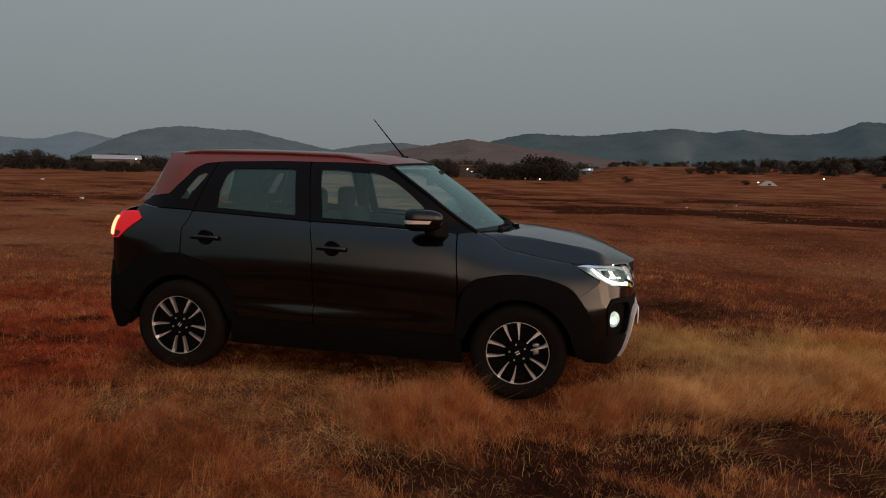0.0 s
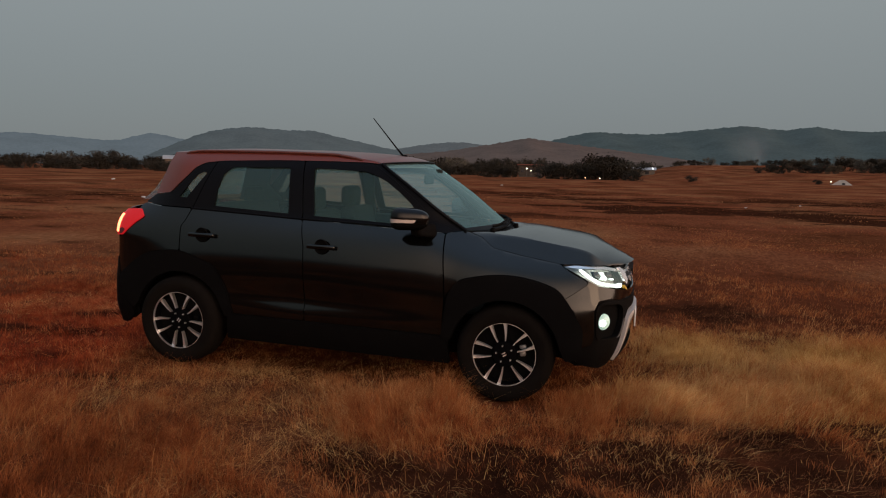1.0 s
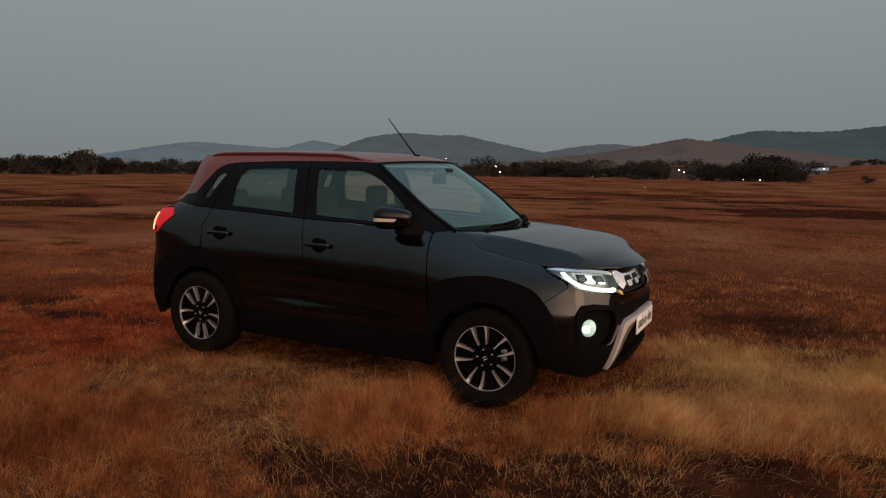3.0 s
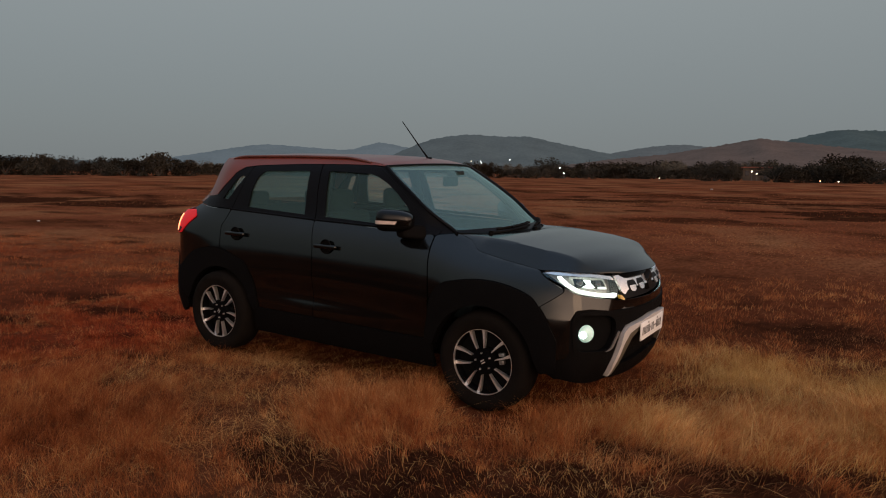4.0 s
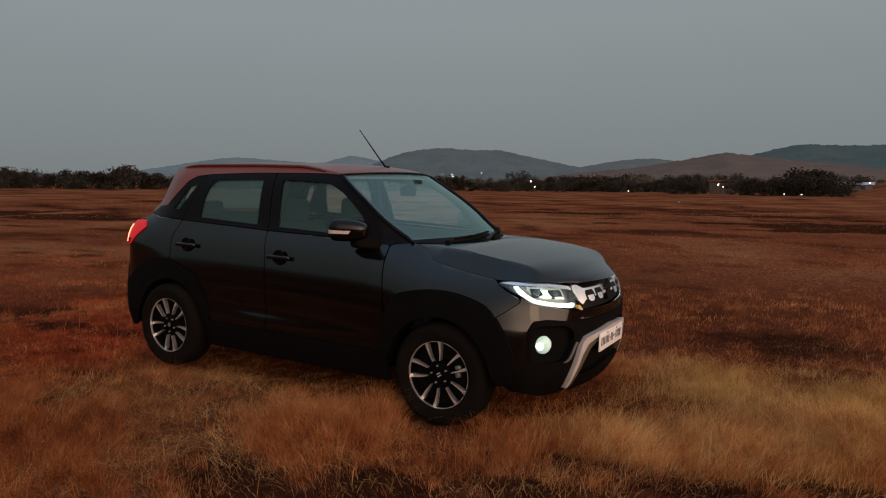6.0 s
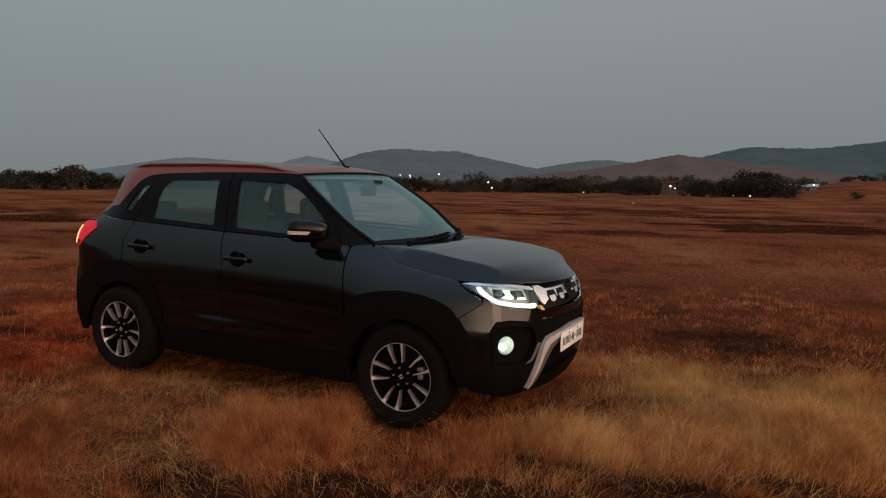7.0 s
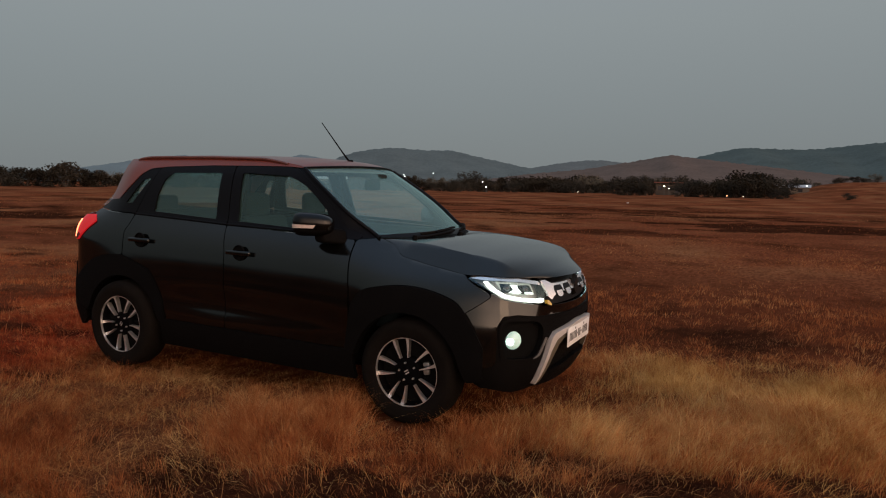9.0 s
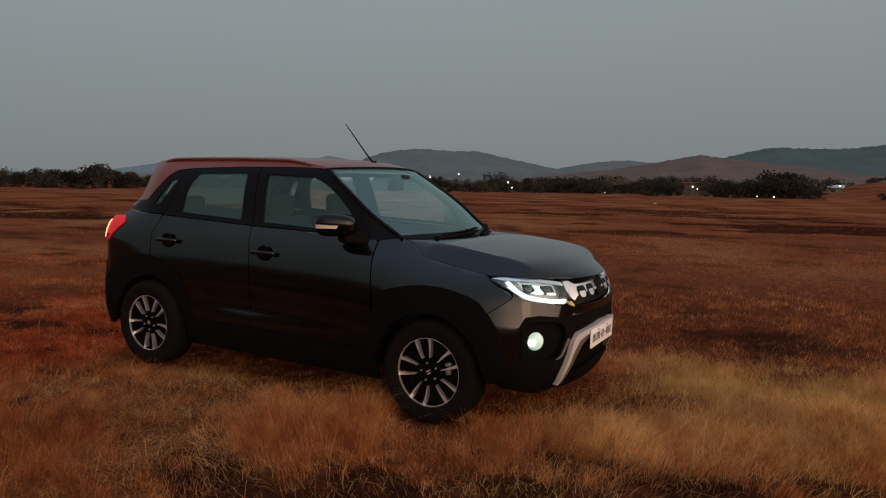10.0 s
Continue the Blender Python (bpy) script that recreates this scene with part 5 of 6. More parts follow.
def plant(kinds, rows, label, group):
    """Copies of the model trees at (bearing, distance, size)."""
    rng = random.Random(21)
    for i, (az, r, size) in enumerate(rows):
        p = spot(az, r) - Vector((0, 0, 0.8 * size))
        ob = copy_thing(kinds[i % len(kinds)], Matrix.Translation(p) @ Matrix.Rotation(rng.uniform(0, 6.3), 4, "Z"))
        ob.scale = (size * rng.uniform(1.0, 1.6), size * rng.uniform(1.0, 1.5), size * rng.uniform(0.95, 1.2))
        tagged(ob, label, "tree", group)


rng = random.Random(5)
models = [tree("tree", 31 + k, 4.0, 2.6, LEAF, 1.0) for k in range(4)]
brown_models = [tree("tree", 51 + k, 3.6, 2.5, LEAF_HAZED, 0.95) for k in range(2)]
edge_row = []
az = -72.0
while az < -12.5:
    near = az < -53
    edge_row.append((az + rng.uniform(-0.2, 0.2), rng.uniform(176, 200) if near else rng.uniform(190, 235), rng.uniform(0.85, 1.35) if near else rng.uniform(0.75, 1.25)))
    az += 0.62 if near else 0.7
plant(models, edge_row, "dark bushy tree at the far edge of the field", "trees along the field")
second = [(a + rng.uniform(-0.4, 0.4), rng.uniform(240, 330), rng.uniform(1.1, 1.9)) for a in np.arange(-52, -10.5, 1.5)]
second += [(a + rng.uniform(-0.3, 0.3), rng.uniform(245, 320), rng.uniform(1.5, 2.2)) for a in np.arange(-24, -0.5, 1.1)]
plant(brown_models + models[:2], second, "dull brown-green tree in the village behind the field", "trees of the village")
clump = [(-7.9, 165, 1.16), (-7.2, 168, 1.12), (-6.5, 160, 0.86), (-5.8, 172, 0.95), (-4.9, 165, 1.07), (-4.2, 160, 1.12), (-3.5, 158, 1.16), (-2.7, 162, 1.07), (-2.0, 158, 0.95), (-1.3, 152, 0.65), (-5.3, 190, 1.29), (-3.0, 195, 1.46), (-1.0, 230, 1.46), (-12.0, 175, 0.95), (-11.3, 180, 1.03), (-10.9, 172, 0.77)]
plant(models, clump, "dark rounded bush clump beside the field", "dark bush clump")
slope = [(a + rng.uniform(-0.5, 0.5), rng.uniform(400, 470), rng.uniform(0.6, 1.25) + 0.035 * max(a, 0)) for a in np.arange(-0.5, 24, 0.75)]
plant(models[:2] + brown_models, slope, "small dark tree on the far slope", "trees on the far slope")
scrub = [(a + rng.uniform(-0.3, 0.3), rng.uniform(235, 330), rng.uniform(0.55, 0.85) + 0.055 * max(a - 9, 0)) for a in np.arange(8.0, 25, 0.33)]
plant(models[:2] + brown_models, scrub, "dull brown-green scrub on the rising ground", "scrub on the rising ground")
plant(models[1:3], [(-38.0, 176, 0.72), (-37.5, 174, 0.68), (-37.0, 175, 0.74), (-36.5, 173, 0.70), (-36.0, 175, 0.72), (-35.5, 174, 0.60), (-35.1, 176, 0.52), (-34.6, 175, 0.66)], "small dark bush in front of a shed", "bushes before the shed")
plant(models[2:3], [(3.08, 150, 0.40), (11.7, 152, 0.28), (20.9, 140, 0.42)], "single dark round bush on the open field", "bushes on the open field")
plant(models[1:2], [(-9.75, 1190, 4.2), (-8.75, 1190, 4.0), (-7.4, 1180, 3.2)], "lone tree on the crest of a bare hill", "trees on the crest")
for ob in models + brown_models:
    for o in list(ob.children_recursive) + [ob]:
        bpy.data.objects.remove(o)

PLASTER = mat("pale_plaster", (0.13, 0.105, 0.08), 0.9, 0, 0.2, 1.5)
DIM_PLASTER = mat("weathered_brown_plaster", (0.055, 0.044, 0.034), 0.95, 0, 0.3, 1.2)
BRICK_RED = mat("red_oxide_slab", (0.17, 0.065, 0.045), 0.9, 0, 0.2, 1.5)
PALE_TIN = mat("white_tin_sheet", (0.36, 0.35, 0.34), 0.6, 0.0, 0.15, 1.0)
TIN = mat("pale_tin_sheet", (0.40, 0.42, 0.43), 0.5, 0.3, 0.2, 1.0)
WINDOW_DARK = mat("dark_window", (0.02, 0.02, 0.025), 0.2, 0, 0.1, 2)
CANVAS = mat("pale_canvas", (0.34, 0.30, 0.25), 0.9, 0, 0.25, 2)
GLOW_WARM = mat("lit_bulb_warm", (1, 0.9, 0.7), 0.5, 0, 0, emit=(1.0, 0.86, 0.62), power=9.0)
GLOW_WHITE = mat("lit_bulb_white", (1, 1, 1), 0.5, 0, 0, emit=(0.95, 1.0, 0.98), power=9.0)
GLOW_RED = mat("lit_bulb_orange", (1, 0.5, 0.3), 0.5, 0, 0, emit=(1.0, 0.42, 0.18), power=6.0)
POLE = mat("grey_pole", (0.10, 0.10, 0.10), 0.7, 0.3, 0.1, 3)


def house(name, at, turn, w, d, h, roof_h, wall_mat, roof_mat, windows, label):
    root = new(name)
    bm = bmesh.new()
    box(bm, (-w / 2, -d / 2, -0.3), (w / 2, d / 2, h), 0.03, 1)
    bm_object("wall", bm, wall_mat, root)
    bm = bmesh.new()
    over = 0.5
    if roof_h > 0.4:
        vs = [bm.verts.new(p) for p in [(-w / 2 - over, -d / 2 - over, h), (w / 2 + over, -d / 2 - over, h), (w / 2 + over, d / 2 + over, h), (-w / 2 - over, d / 2 + over, h), (-w / 2 - over, 0, h + roof_h), (w / 2 + over, 0, h + roof_h)]]
        for f in ((0, 1, 5, 4), (2, 3, 4, 5), (0, 4, 3), (1, 2, 5), (3, 2, 1, 0)):
            bm.faces.new([vs[k] for k in f])
    else:
        box(bm, (-w / 2 - over, -d / 2 - over, h), (w / 2 + over, d / 2 + over, h + roof_h), 0.03, 1)
    bm_object("roof", bm, roof_mat, root)
    for x, z, ww, hh in windows:
        bm = bmesh.new()
        box(bm, (x - ww / 2, -d / 2 - 0.04, z - hh / 2), (x + ww / 2, -d / 2 + 0.05, z + hh / 2), 0.01, 1)
        bm_object("window", bm, WINDOW_DARK, root)
    root.matrix_world = Matrix.Translation(at) @ Matrix.Rotation(radians(turn), 4, "Z")
    return tagged(root, label, "house")


house("house", spot(-9.25, 205), 9, 6.6, 5.0, 3.3, 0.3, DIM_PLASTER, BRICK_RED, [(-2.2, 1.9, 1.0, 1.2), (0.2, 1.9, 1.0, 1.2), (2.3, 1.4, 1.0, 2.0)], "small flat-roofed plaster house with a lit lamp")
house("shed", spot(-36.3, 185), 36, 9.6, 5.0, 2.9, 0.95, PLASTER, PALE_TIN, [(-3.4, 1.9, 1.4, 1.0), (-1.2, 1.9, 1.4, 1.0), (1.2, 1.9, 1.4, 1.0), (3.5, 1.6, 1.2, 1.8)], "long pale shed with a tin roof")
house("shed", spot(-0.6, 250), 0, 9.0, 4.0, 2.0, 0.9, PLASTER, TIN, [(-2, 1.1, 1.2, 1.0), (2, 1.1, 1.2, 1.0)], "low shed with a pale roof on the slope")
house("house", spot(-30.2, 300), 30, 8.0, 6.0, 3.4, 0.35, PLASTER, PLASTER, [(-2, 1.8, 1.2, 1.3), (2, 1.8, 1.2, 1.3)], "small plaster house among dark trees")


def tent(at, w):
    root = new("tent")
    bm = bmesh.new()
    vs = [bm.verts.new(p) for p in [(-w / 2, -0.9, 0), (w / 2, -0.9, 0), (w / 2, 0.9, 0), (-w / 2, 0.9, 0), (-w * 0.12, 0, 0.95), (w * 0.12, 0, 0.95), (-w * 0.3, -0.5, 0.45), (w * 0.32, -0.5, 0.42)]]
    for f in ((0, 1, 7, 6), (6, 7, 5, 4), (1, 2, 5, 7), (2, 3, 4, 5), (3, 0, 6, 4)):
        bm.faces.new([vs[k] for k in f])
    bm_object("canvas", bm, CANVAS, root)
    bm = bmesh.new()
    box(bm, (0.0, -0.86, 0.1), (0.5, -0.62, 0.42), 0.02, 1)
    bm_object("opening", bm, WINDOW_DARK, root)
    root.matrix_world = Matrix.Translation(at) @ Matrix.Rotation(radians(-12), 4, "Z")
    return tagged(root, "low pale canvas shelter on the open field", "tent")


tent(spot(13.2, 150), 3.5)


def lamp_post(az, el, r, size, glow, label):
    base = spot(az, r)
    z = 1.5 + r * math.tan(radians(el))
    root = new("street_lamp")
    h = max(z - base.z, 0.4)
    bm_object("pole", tube([(0, 0, -0.2), (0, 0, h * 0.6), (0, 0, h)], [0.07, 0.06, 0.05], 6), POLE, root)
    bm = bmesh.new()
    bmesh.ops.create_icosphere(bm, subdivisions=2, radius=size * 0.34)
    bmesh.ops.transform(bm, matrix=Matrix.Translation((0, -0.15, h)), verts=bm.verts)
    bm_object("bulb", bm, glow, root, "glowing bulb")
    root.matrix_world = Matrix.Translation(base)
    return tagged(root, label, "lamp", "village lamps")


for az, el, r, size, glow in ((-30.95, 0.90, 300, 0.30, GLOW_WARM), (-30.2, 0.88, 290, 0.36, GLOW_WHITE), (-30.12, 0.74, 280, 0.42, GLOW_WHITE), (-27.82, 1.02, 280, 0.48, GLOW_WHITE), (-24.73, 0.49, 240, 0.34, GLOW_WHITE),
                              (-23.78, 0.41, 230, 0.44, GLOW_WHITE), (-23.42, -0.02, 180, 0.34, GLOW_WHITE), (-16.08, -0.30, 170, 0.18, GLOW_WARM), (-9.55, 0.25, 195, 0.46, GLOW_WARM), (-9.2, 0.08, 195, 0.26, GLOW_WARM), (-35.0, 0.48, 181, 0.36, GLOW_WARM),
                              (-33.2, 0.53, 240, 0.26, GLOW_WARM), (0.25, 0.42, 240, 0.46, GLOW_WHITE), (-4.96, -0.41, 150, 0.26, GLOW_RED), (-3.82, -0.46, 150, 0.22, GLOW_WARM), (12.5, -0.30, 147, 0.26, GLOW_WARM), (16.8, 0.05, 150, 0.30, GLOW_WARM), (-45.2, 0.55, 260, 0.2, GLOW_WARM)):
    lamp_post(az, el, r, size, glow, "small lamp glowing at dusk in the distance")



def smoke(az, r, width, height):
    """A thin drifting plume of a field fire, far out before the wooded ridge."""
    m = bpy.data.materials.new("thin_blue_smoke")
    m.use_nodes = True
    nodes, links = m.node_tree.nodes, m.node_tree.links
    nodes.clear()
    clear, pale, mix, out, tex, n, ball, mul = (nodes.new("ShaderNode" + k) for k in ("BsdfTransparent", "BsdfDiffuse", "MixShader", "OutputMaterial", "TexCoord", "TexNoise", "TexGradient", "Math"))
    pale.inputs[0].default_value = (0.52, 0.62, 0.68, 1)
    place = nodes.new("ShaderNodeMapping")
    place.inputs["Location"].default_value, place.inputs["Scale"].default_value = (-1, 0, -1), (2, 0, 2)
    links.new(tex.outputs["Generated"], place.inputs[0])
    ball.gradient_type = "QUADRATIC_SPHERE"
    links.new(place.outputs[0], ball.inputs[0])
    n.inputs["Scale"].default_value, n.inputs["Detail"].default_value = 3.2, 4
    links.new(tex.outputs["Generated"], n.inputs["Vector"])
    mul.operation = "MULTIPLY"
    links.new(ball.outputs["Fac"], mul.inputs[0])
    links.new(n.outputs[0], mul.inputs[1])
    thin = nodes.new("ShaderNodeMath")
    thin.operation = "MULTIPLY"
    thin.inputs[1].default_value = 0.42
    links.new(mul.outputs[0], thin.inputs[0])
    links.new(thin.outputs[0], mix.inputs[0])
    links.new(clear.outputs[0], mix.inputs[1])
    links.new(pale.outputs[0], mix.inputs[2])
    links.new(mix.outputs[0], out.inputs[0])
    base = spot(az, r)
    rows = []
    for k in np.linspace(0, 1, 12):
        half = width / 2
        rows.append([(half * q, 3.0 * math.sin(3 * q + 5 * k) + 4.0 * (1 - q * q), height * k) for q in np.linspace(-1, 1, 14)])
    ob = bm_object("smoke_plume", sheet(rows), m, None)
    ob.matrix_world = Matrix.Translation(base) @ Matrix.Rotation(radians(-az), 4, "Z")
    ob.visible_shadow = False
    return tagged(ob, "thin blue smoke drifting up before the wooded ridge", "smoke", kind="stuff")


smoke(8.0, 900, 24, 40)
smoke(7.4, 930, 70, 66)

PAPER = mat("white_litter", (0.50, 0.47, 0.44), 0.8, 0, 0.15, 20)


def litter(x, y, s, seed):
    rng = random.Random(seed)
    bm = bmesh.new()
    bmesh.ops.create_icosphere(bm, subdivisions=2, radius=s)
    for v in bm.verts:
        v.co *= rng.uniform(0.7, 1.15)
        v.co.z *= 0.42
    z = float(ground_z(np.array(x), np.array(y)))
    bmesh.ops.transform(bm, matrix=Matrix.Translation((x, y, z + 0.4 * s + 0.08)), verts=bm.verts)
    ob = bm_object("litter", bm, PAPER, None)
    tagged(ob, "crumpled white litter lying on the dry grass", "litter", "litter on the field")


for k, (x, y, s) in enumerate(((-16.6, 5.4, 0.07), (-45.0, 48.6, 0.30), (-19.0, 20.6, 0.16), (6.5, 29.0, 0.10), (-11.9, 64.7, 0.2), (9.5, 33.0, 0.09), (-8.0, 9.0, 0.05))):
    litter(x, y, 0.62 * s, k)


# ---- dry grass ----
def grass_material(name, stops):
    m = bpy.data.materials.new(name)
    m.use_nodes = True
    nodes, links = m.node_tree.nodes, m.node_tree.links
    b = nodes["Principled BSDF"]
    b.inputs["Roughness"].default_value, b.inputs["Specular IOR Level"].default_value = 0.8, 0.02
    geo, tex, n, add, ramp = (nodes.new("ShaderNode" + k) for k in ("NewGeometry", "TexCoord", "TexNoise", "Math", "ValToRGB"))
    n.inputs["Scale"].default_value, n.inputs["Detail"].default_value = 0.55, 3
    links.new(tex.outputs["Object"], n.inputs["Vector"])
    add.operation = "MULTIPLY_ADD"
    add.inputs[1].default_value = 0.55
    links.new(geo.outputs["Random Per Island"], add.inputs[0])
    shift = nodes.new("ShaderNodeMath")
    shift.operation = "MULTIPLY_ADD"
    shift.inputs[1].default_value, shift.inputs[2].default_value = 1.5, -1.27
    links.new(n.outputs[0], shift.inputs[0])
    clump, both_sizes = nodes.new("ShaderNodeTexNoise"), nodes.new("ShaderNodeMath")
    clump.inputs["Scale"].default_value, clump.inputs["Detail"].default_value = 7.0, 3
    links.new(tex.outputs["Object"], clump.inputs["Vector"])
    both_sizes.operation = "MULTIPLY_ADD"
    both_sizes.inputs[1].default_value = 1.5
    links.new(clump.outputs[0], both_sizes.inputs[0])
    links.new(shift.outputs[0], both_sizes.inputs[2])
    links.new(both_sizes.outputs[0], add.inputs[2])
    while len(ramp.color_ramp.elements) < len(stops):
        ramp.color_ramp.elements.new(0.5)
    for e, (p, c) in zip(ramp.color_ramp.elements, stops):
        e.position, e.color = p, (*c, 1)
    links.new(add.outputs[0], ramp.inputs[0])
    links.new(ramp.outputs[0], b.inputs["Base Color"])
    through_light, mix = nodes.new("ShaderNodeBsdfTranslucent"), nodes.new("ShaderNodeMixShader")
    mix.inputs[0].default_value = 0.35
    links.new(ramp.outputs[0], through_light.inputs[0])
    links.new(b.outputs[0], mix.inputs[1])
    links.new(through_light.outputs[0], mix.inputs[2])
    links.new(mix.outputs[0], nodes["Material Output"].inputs[0])
    return m


GRASS = grass_material("dry_orange_grass", [(0.0, (0.142, 0.036, 0.012)), (0.35, (0.341, 0.103, 0.035)), (0.65, (0.521, 0.198, 0.068)), (1.0, (0.740, 0.406, 0.166))])
RED_GRASS = grass_material("dry_red_brown_grass", [(0.0, (0.095, 0.019, 0.008)), (0.35, (0.246, 0.055, 0.020)), (0.65, (0.379, 0.105, 0.038)), (1.0, (0.569, 0.233, 0.094))])
STRAW = grass_material("pale_flattened_straw", [(0.0, (0.291, 0.103, 0.034)), (0.5, (0.524, 0.242, 0.087)), (1.0, (0.737, 0.443, 0.173))])
PALE_STRAW = grass_material("pale_yellow_straw", [(0.0, (0.330, 0.154, 0.046)), (0.5, (0.582, 0.340, 0.122)), (1.0, (0.795, 0.567, 0.255))])
STUBBLE = grass_material("burnt_stubble", [(0.0, (0.03, 0.013, 0.008)), (0.5, (0.09, 0.034, 0.016)), (0.75, (0.30, 0.12, 0.050)), (1.0, (0.54, 0.27, 0.12))])

# soft mounds of tall grass and places of flattened straw: x, y, radius, height
MOUNDS = [(0.72, -1.40, 0.42, 0.17), (0.90, -1.18, 0.26, 0.08), (1.85, -0.88, 0.40, 0.16), (2.1, -0.6, 0.35, 0.17), (-0.05, -2.5, 0.30, 0.14), (2.35, -0.7, 0.35, 0.18), (2.9, -0.3, 0.50, 0.17), (3.5, 0.1, 0.55, 0.17),
          (0.86, -0.97, 0.16, 0.20), (-0.8, -2.4, 0.45, 0.12), (-1.35, -2.2, 0.40, 0.10), (1.62, -1.08, 0.24, 0.06), (4.2, 1.2, 0.7, 0.15), (-1.33, -0.94, 0.12, 0.08), (-1.10, -0.93, 0.12, 0.09)]
FLAT = [(-0.38, -1.55, 0.45, 1), (0.1, -2.2, 0.28, 1), (-0.5, -0.95, 0.40, 1), (-1.0, -1.1, 0.40, 1), (2.5, 1.3, 0.45, 1), (3.1, 1.35, 0.6, 1), (2.35, 0.9, 0.4, 1), (-1.2, -1.75, 0.35, 1), (0.25, -1.75, 0.2, 1), (3.9, 1.0, 0.5, 0.8)]


def heaps(x, y, some):
    out = np.zeros_like(x)
    for cx, cy, r, h in some:
        out = np.maximum(out, h * np.exp(-(((x - cx) ** 2 + (y - cy) ** 2) / r**2)))
    return out


def blades(name, base, height, lean, width, bend, material, label):
    """Blades as bent strips: base points, heights, lean vectors."""
    n = len(base)
    gen = np.random.default_rng(n)
    turn = gen.uniform(0, 2 * np.pi, n)
    side = np.c_[np.cos(turn), np.sin(turn), 0 * turn] * width[:, None] * 0.5
    up = np.c_[lean * 0.45, height * 0.62]
    tip = np.c_[lean * (1 + bend)[:, None], height]
    v = np.empty((n, 5, 3))
    v[:, 0], v[:, 1] = base - side, base + side
    v[:, 2], v[:, 3] = base + up + side * 0.75, base + up - side * 0.75
    v[:, 4] = base + tip
    me = bpy.data.meshes.new(name)
    me.vertices.add(n * 5)
    me.vertices.foreach_set("co", v.ravel())
    o = (np.arange(n) * 5)[:, None]
    loops = np.hstack([o + [0, 1, 2, 3], o + [3, 2, 4]]).ravel()
    me.loops.add(len(loops))
    me.loops.foreach_set("vertex_index", loops.astype(np.int32))
    me.polygons.add(2 * n)
    starts = (np.arange(n) * 7)[:, None] + [0, 4]
    me.polygons.foreach_set("loop_start", starts.ravel().astype(np.int32))
    me.update(calc_edges=True)
    me.materials.append(material)
    return tagged(new(name, me), label, "grass", kind="stuff")


def under_car(x, y):
    """0 outside, 1 under the car."""
    return ease((2.05 - np.abs(x - 0.08)) / 0.25) * ease((0.86 - np.abs(y)) / 0.22)


def wheel_gap(x, y):
    g = np.zeros_like(x)
    for hx in (HUB_F, HUB_R):
        for hy in (-0.775, 0.775):
            g = np.maximum(g, ((np.abs(x - hx) < 0.30) & (np.abs(y - hy) < 0.125)).astype(float))
    return g


def tufts(name, count, xr, yr, per, hgt, spread, width, seed, material, label, keep=None, flat=0.0, far=False):
    gen = np.random.default_rng(seed)
    cx, cy = gen.uniform(*xr, count), gen.uniform(*yr, count)
    if far:
        r, a = np.sqrt(gen.uniform(xr[0] ** 2, xr[1] ** 2, count)), np.radians(gen.uniform(*yr, count))
        cx, cy = EYE_SPOT[0] + r * np.sin(a), EYE_SPOT[1] + r * np.cos(a)
    if keep is not None:
        ok = gen.random(count) < keep(cx, cy)
        cx, cy = cx[ok], cy[ok]
    k = len(cx)
    size = (0.35 + 1.3 * (0.6 * lumps(cx, cy, 0.75, 3) + 0.4 * lumps(cx, cy, 0.22, 8)) * gen.uniform(0.5, 1.3, k)) * (1 - 0.55 * under_car(cx, cy))
    idx = np.repeat(np.arange(k), per)
    m = len(idx)
    off = gen.normal(0, 1, (m, 2)) * (spread * gen.uniform(0.6, 1.4, k))[idx][:, None]
    x, y = cx[idx] + off[:, 0], cy[idx] + off[:, 1]
    ok = wheel_gap(x, y) < 0.5
    idx, off, x, y = idx[ok], off[ok], x[ok], y[ok]
    m = len(idx)
    h = (hgt * size + 1.0 * heaps(cx, cy, MOUNDS))[idx] * gen.uniform(0.3, 1.1, m)
    # trodden in front of the front tyre
    h = h * (1 - 0.55 * np.exp(-(((x - 1.25) / 0.24) ** 2 + ((y + 1.0) / 0.16) ** 2)))
    wind = np.c_[np.sin(0.9 * cx + 1.3 * cy), np.cos(1.1 * cx - 0.7 * cy)][idx] * 0.30 + [0.16, -0.05]
    sway = gen.normal(0, 0.22, (k, 2))[idx]
    lean = (off / spread * 0.16 + 0.7 * wind + sway + gen.normal(0, 0.36, (m, 2))) * h[:, None] * (1 + flat * 3)
    h = h * (1 - 0.72 * flat)
    base = np.c_[x, y, ground_z(x, y) - 0.004]
    blades(name, base, h, lean, width * gen.uniform(0.6, 1.4, m), gen.uniform(0.0, 0.6, m), material, label)


def alive(x, y):
    return np.clip(1 - 0.97 * burnt(x, y), 0, 1) * np.clip(0.9 * lumps(x, y, 0.8, 1) + 0.7 * lumps(x, y, 0.25, 5) - 0.15 + 4 * heaps(x, y, MOUNDS) - 0.75 * heaps(x, y, FLAT), 0.06, 1)


def redder(x, y):
    """0 to 1: where the tan grass gives way to darker red-brown grass, behind the car."""
    return ease((-1.5 - 0.1 * y - x + 1.6 * (lumps(x, y, 0.9, 6) - 0.5)) / 1.8)


def pale(x, y):
    return np.clip(1 - burnt(x, y), 0, 1) * np.clip(0.04 + 0.5 * np.clip(lumps(x, y, 0.5, 9) - 0.55, 0, 1) + 1.0 * heaps(x, y, FLAT), 0, 1)


tufts("dry_grass", 17000, (-4.8, 5.6), (-3.7, 1.7), 36, 0.074, 0.034, 0.0017, 1, GRASS, "fine dry orange-brown grass in soft low mounds", lambda x, y: alive(x, y) * (1 - redder(x, y)))
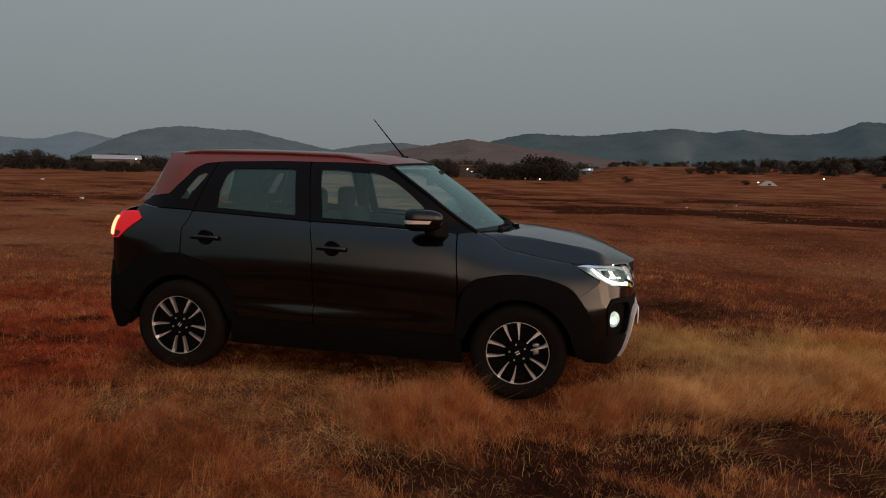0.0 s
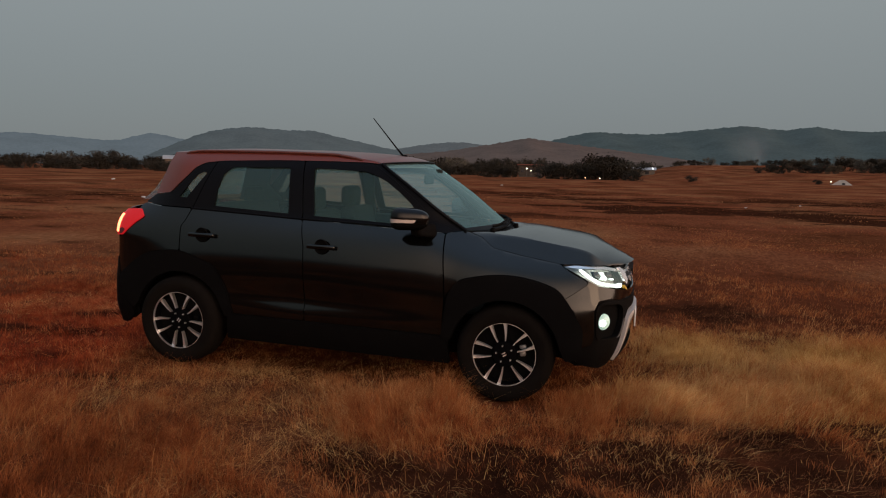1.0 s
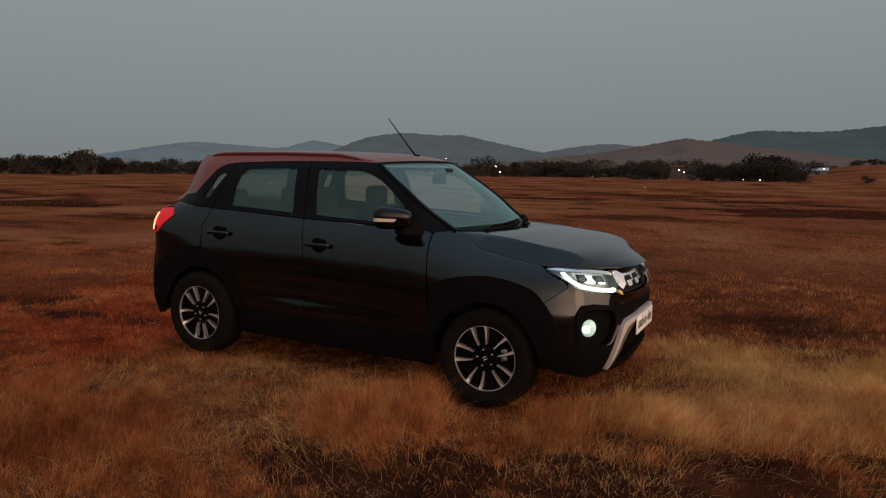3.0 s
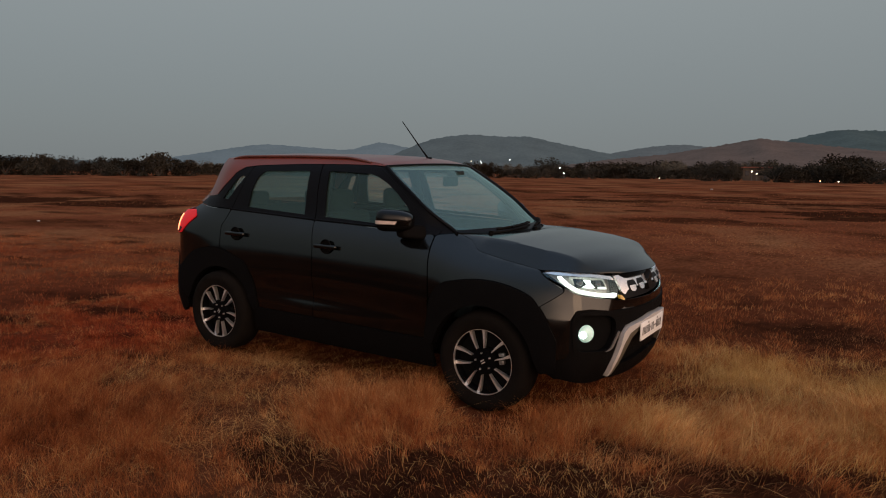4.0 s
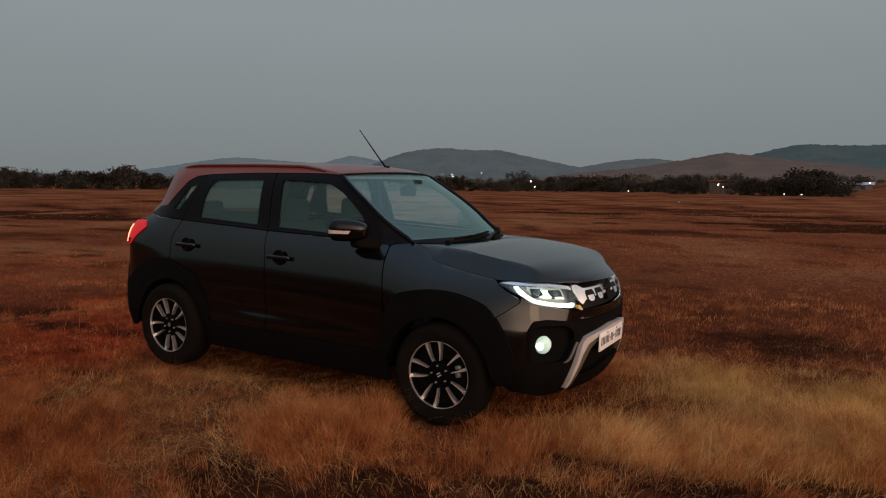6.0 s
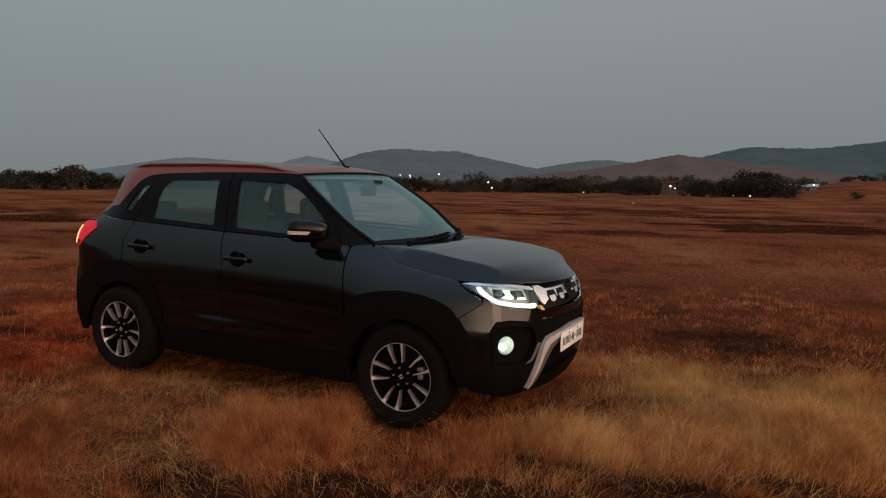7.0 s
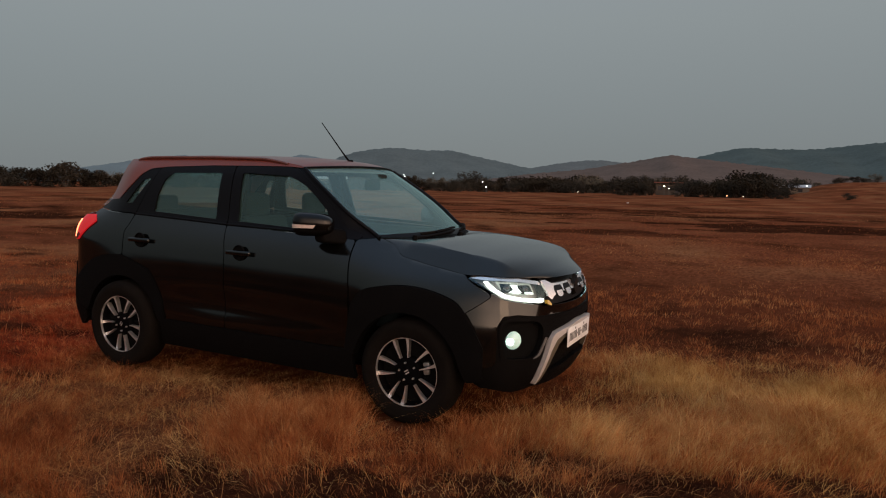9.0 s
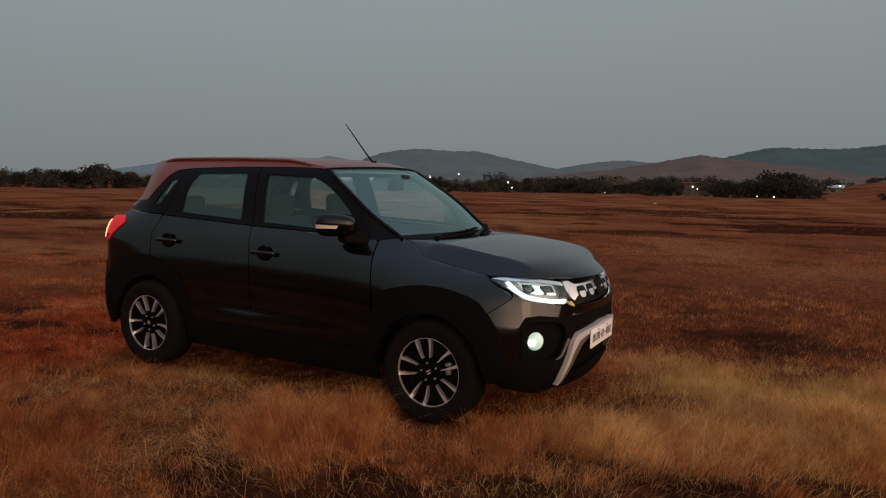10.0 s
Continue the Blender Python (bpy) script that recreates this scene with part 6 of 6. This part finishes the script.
tufts("dry_grass", 11000, (-4.8, 1.6), (-3.7, 1.7), 32, 0.060, 0.034, 0.0017, 9, RED_GRASS, "fine dry red-brown grass", lambda x, y: alive(x, y) * redder(x, y))
tufts("dry_grass", 15000, (-8.5, 9.5), (1.2, 8.5), 20, 0.074, 0.07, 0.0026, 2, GRASS, "dry orange-brown grass behind the car", lambda x, y: alive(x, y) * ease((12.5 - np.hypot(x - EYE_SPOT[0], y - EYE_SPOT[1])) / 5))
tufts("dry_grass", 8000, (-14, -4.6), (-4.5, 4.0), 15, 0.058, 0.07, 0.0028, 8, RED_GRASS, "low dry red-brown grass on the open field", alive)
tufts("flattened_straw", 9000, (-4.5, 5.5), (-3.6, 2.4), 22, 0.12, 0.06, 0.0018, 3, STRAW, "pale flattened straw lying between the tufts", pale, 0.7)
tufts("burnt_stubble", 17000, (-4.5, 6.0), (-3.7, 4.0), 16, 0.065, 0.04, 0.0017, 4, STUBBLE, "short burnt stubble on black ground", lambda x, y: np.clip(0.6 * burnt(x, y) + 0.10, 0, 1), 0.25)
tufts("far_grass", 28000, (8, 30), (-58, 38), 12, 0.050, 0.16, 0.0031, 5, GRASS, "dry brown grass out on the field", lambda x, y: np.clip(1.8 * lumps(x, y, 2.6, 4) - 0.5, 0.03, 1) * ease((np.hypot(x - EYE_SPOT[0], y - EYE_SPOT[1]) - 7.5) / 6) * ease((26.5 - np.hypot(x - EYE_SPOT[0], y - EYE_SPOT[1])) / 14), 0, True)
tufts("dry_grass", 7000, (-10, 12), (-10, -3.3), 12, 0.10, 0.09, 0.0040, 10, GRASS, "dry brown grass beside the path", lambda x, y: alive(x, y) * ease((-2.9 - y) / 1.0) * ease((10.5 - np.hypot(x - 1, y + 2)) / 3))
tufts("dry_grass", 3500, (5.0, 12), (-3.6, 1.6), 14, 0.10, 0.09, 0.0034, 11, GRASS, "dry brown grass ahead of the car", lambda x, y: alive(x, y) * ease((x - 4.9) / 0.8) * ease((10.5 - np.hypot(x - 1, y + 2)) / 3))
tufts("scorched_clumps", 12000, (22, 60), (-60, 40), 8, 0.07, 0.40, 0.014, 12, STUBBLE, "scattered scorched clumps out on the field", lambda x, y: np.clip(2.6 * lumps(x, y, 7.0, 14) - 1.1, 0.02, 1), 0, True)
tufts("dry_clumps", 10000, (20, 90), (-60, 40), 9, 0.06, 0.40, 0.010, 13, RED_GRASS, "scattered dry clumps out on the field", lambda x, y: np.clip(1.4 - 2.4 * lumps(x, y, 7.0, 14), 0.02, 1), 0, True)
PALE = [(2.25, -0.45, 0.35, 0.5), (2.9, 0.2, 0.45, 0.8), (3.6, 0.3, 0.6, 1), (3.2, -0.45, 0.4, 0.25), (2.6, 1.0, 0.5, 0.8), (4.4, 0.7, 0.8, 0.9), (3.4, 1.3, 0.7, 0.8)]
tufts("pale_grass", 8000, (1.5, 5.6), (-1.2, 2.0), 22, 0.10, 0.055, 0.0022, 7, PALE_STRAW, "pale straw-coloured grass before the headlights", lambda x, y: heaps(x, y, PALE) * np.clip(1 - burnt(x, y), 0, 1) * np.clip(1.7 * lumps(x, y, 0.42, 19) + 0.5 * lumps(x, y, 0.15, 20) - 0.45, 0.05, 1))
tufts("straw_bits", 9000, (-4.6, 5.6), (-3.7, 2.0), 8, 0.060, 0.05, 0.0024, 15, PALE_STRAW, "short broken straw scattered over the grass", lambda x, y: np.clip(1 - 0.6 * burnt(x, y), 0, 1) * np.clip(2.2 * lumps(x, y, 0.35, 17) - 0.75, 0.05, 1), 0.35)
tufts("pale_stalks", 2800, (-0.6, 4.3), (-3.0, -0.4), 5, 0.075, 0.045, 0.0020, 16, PALE_STRAW, "thin pale stalks left standing on the burnt ground", lambda x, y: burnt(x, y) * np.clip(2.6 * lumps(x, y, 0.30, 21) - 1.05, 0, 1), 0.2)
tufts("tall_stalks", 2400, (-4.5, 5.5), (-3.6, 1.9), 5, 0.14, 0.07, 0.0022, 6, STRAW, "long pale stalks standing out of the grass", lambda x, y: np.clip(0.25 + 3 * heaps(x, y, MOUNDS), 0, 1))

# ---- the car's own lamps throw light ----
def beam(name, at, to, kind, energy, color, size):
    lamp = new(name, bpy.data.lights.new(name, kind))
    lamp.data.energy, lamp.data.color = energy, color
    if kind == "SPOT":
        lamp.data.spot_size, lamp.data.spot_blend, lamp.data.shadow_soft_size = radians(size), 0.8, 0.05
    else:
        lamp.data.size = size
    lamp.matrix_world = look(CAR_POSE @ Vector(at), CAR_POSE @ Vector(to))


for s in (-1, 1):
    beam("headlight_beam", (2.02, s * 0.60, 0.87), (8.5, s * 1.4, 0.2), "SPOT", 68, (1.0, 0.90, 0.66), 62)
    beam("fog_beam", (1.98, s * 0.76, 0.585), (4.5, s * 1.1, 0.0), "SPOT", 6, (1.0, 0.95, 0.78), 95)
    beam("tail_glow", (-1.97, s * 0.72, 1.04), (-4.0, s * 1.3, 0.2), "AREA", 9, (1.0, 0.10, 0.06), 0.12)
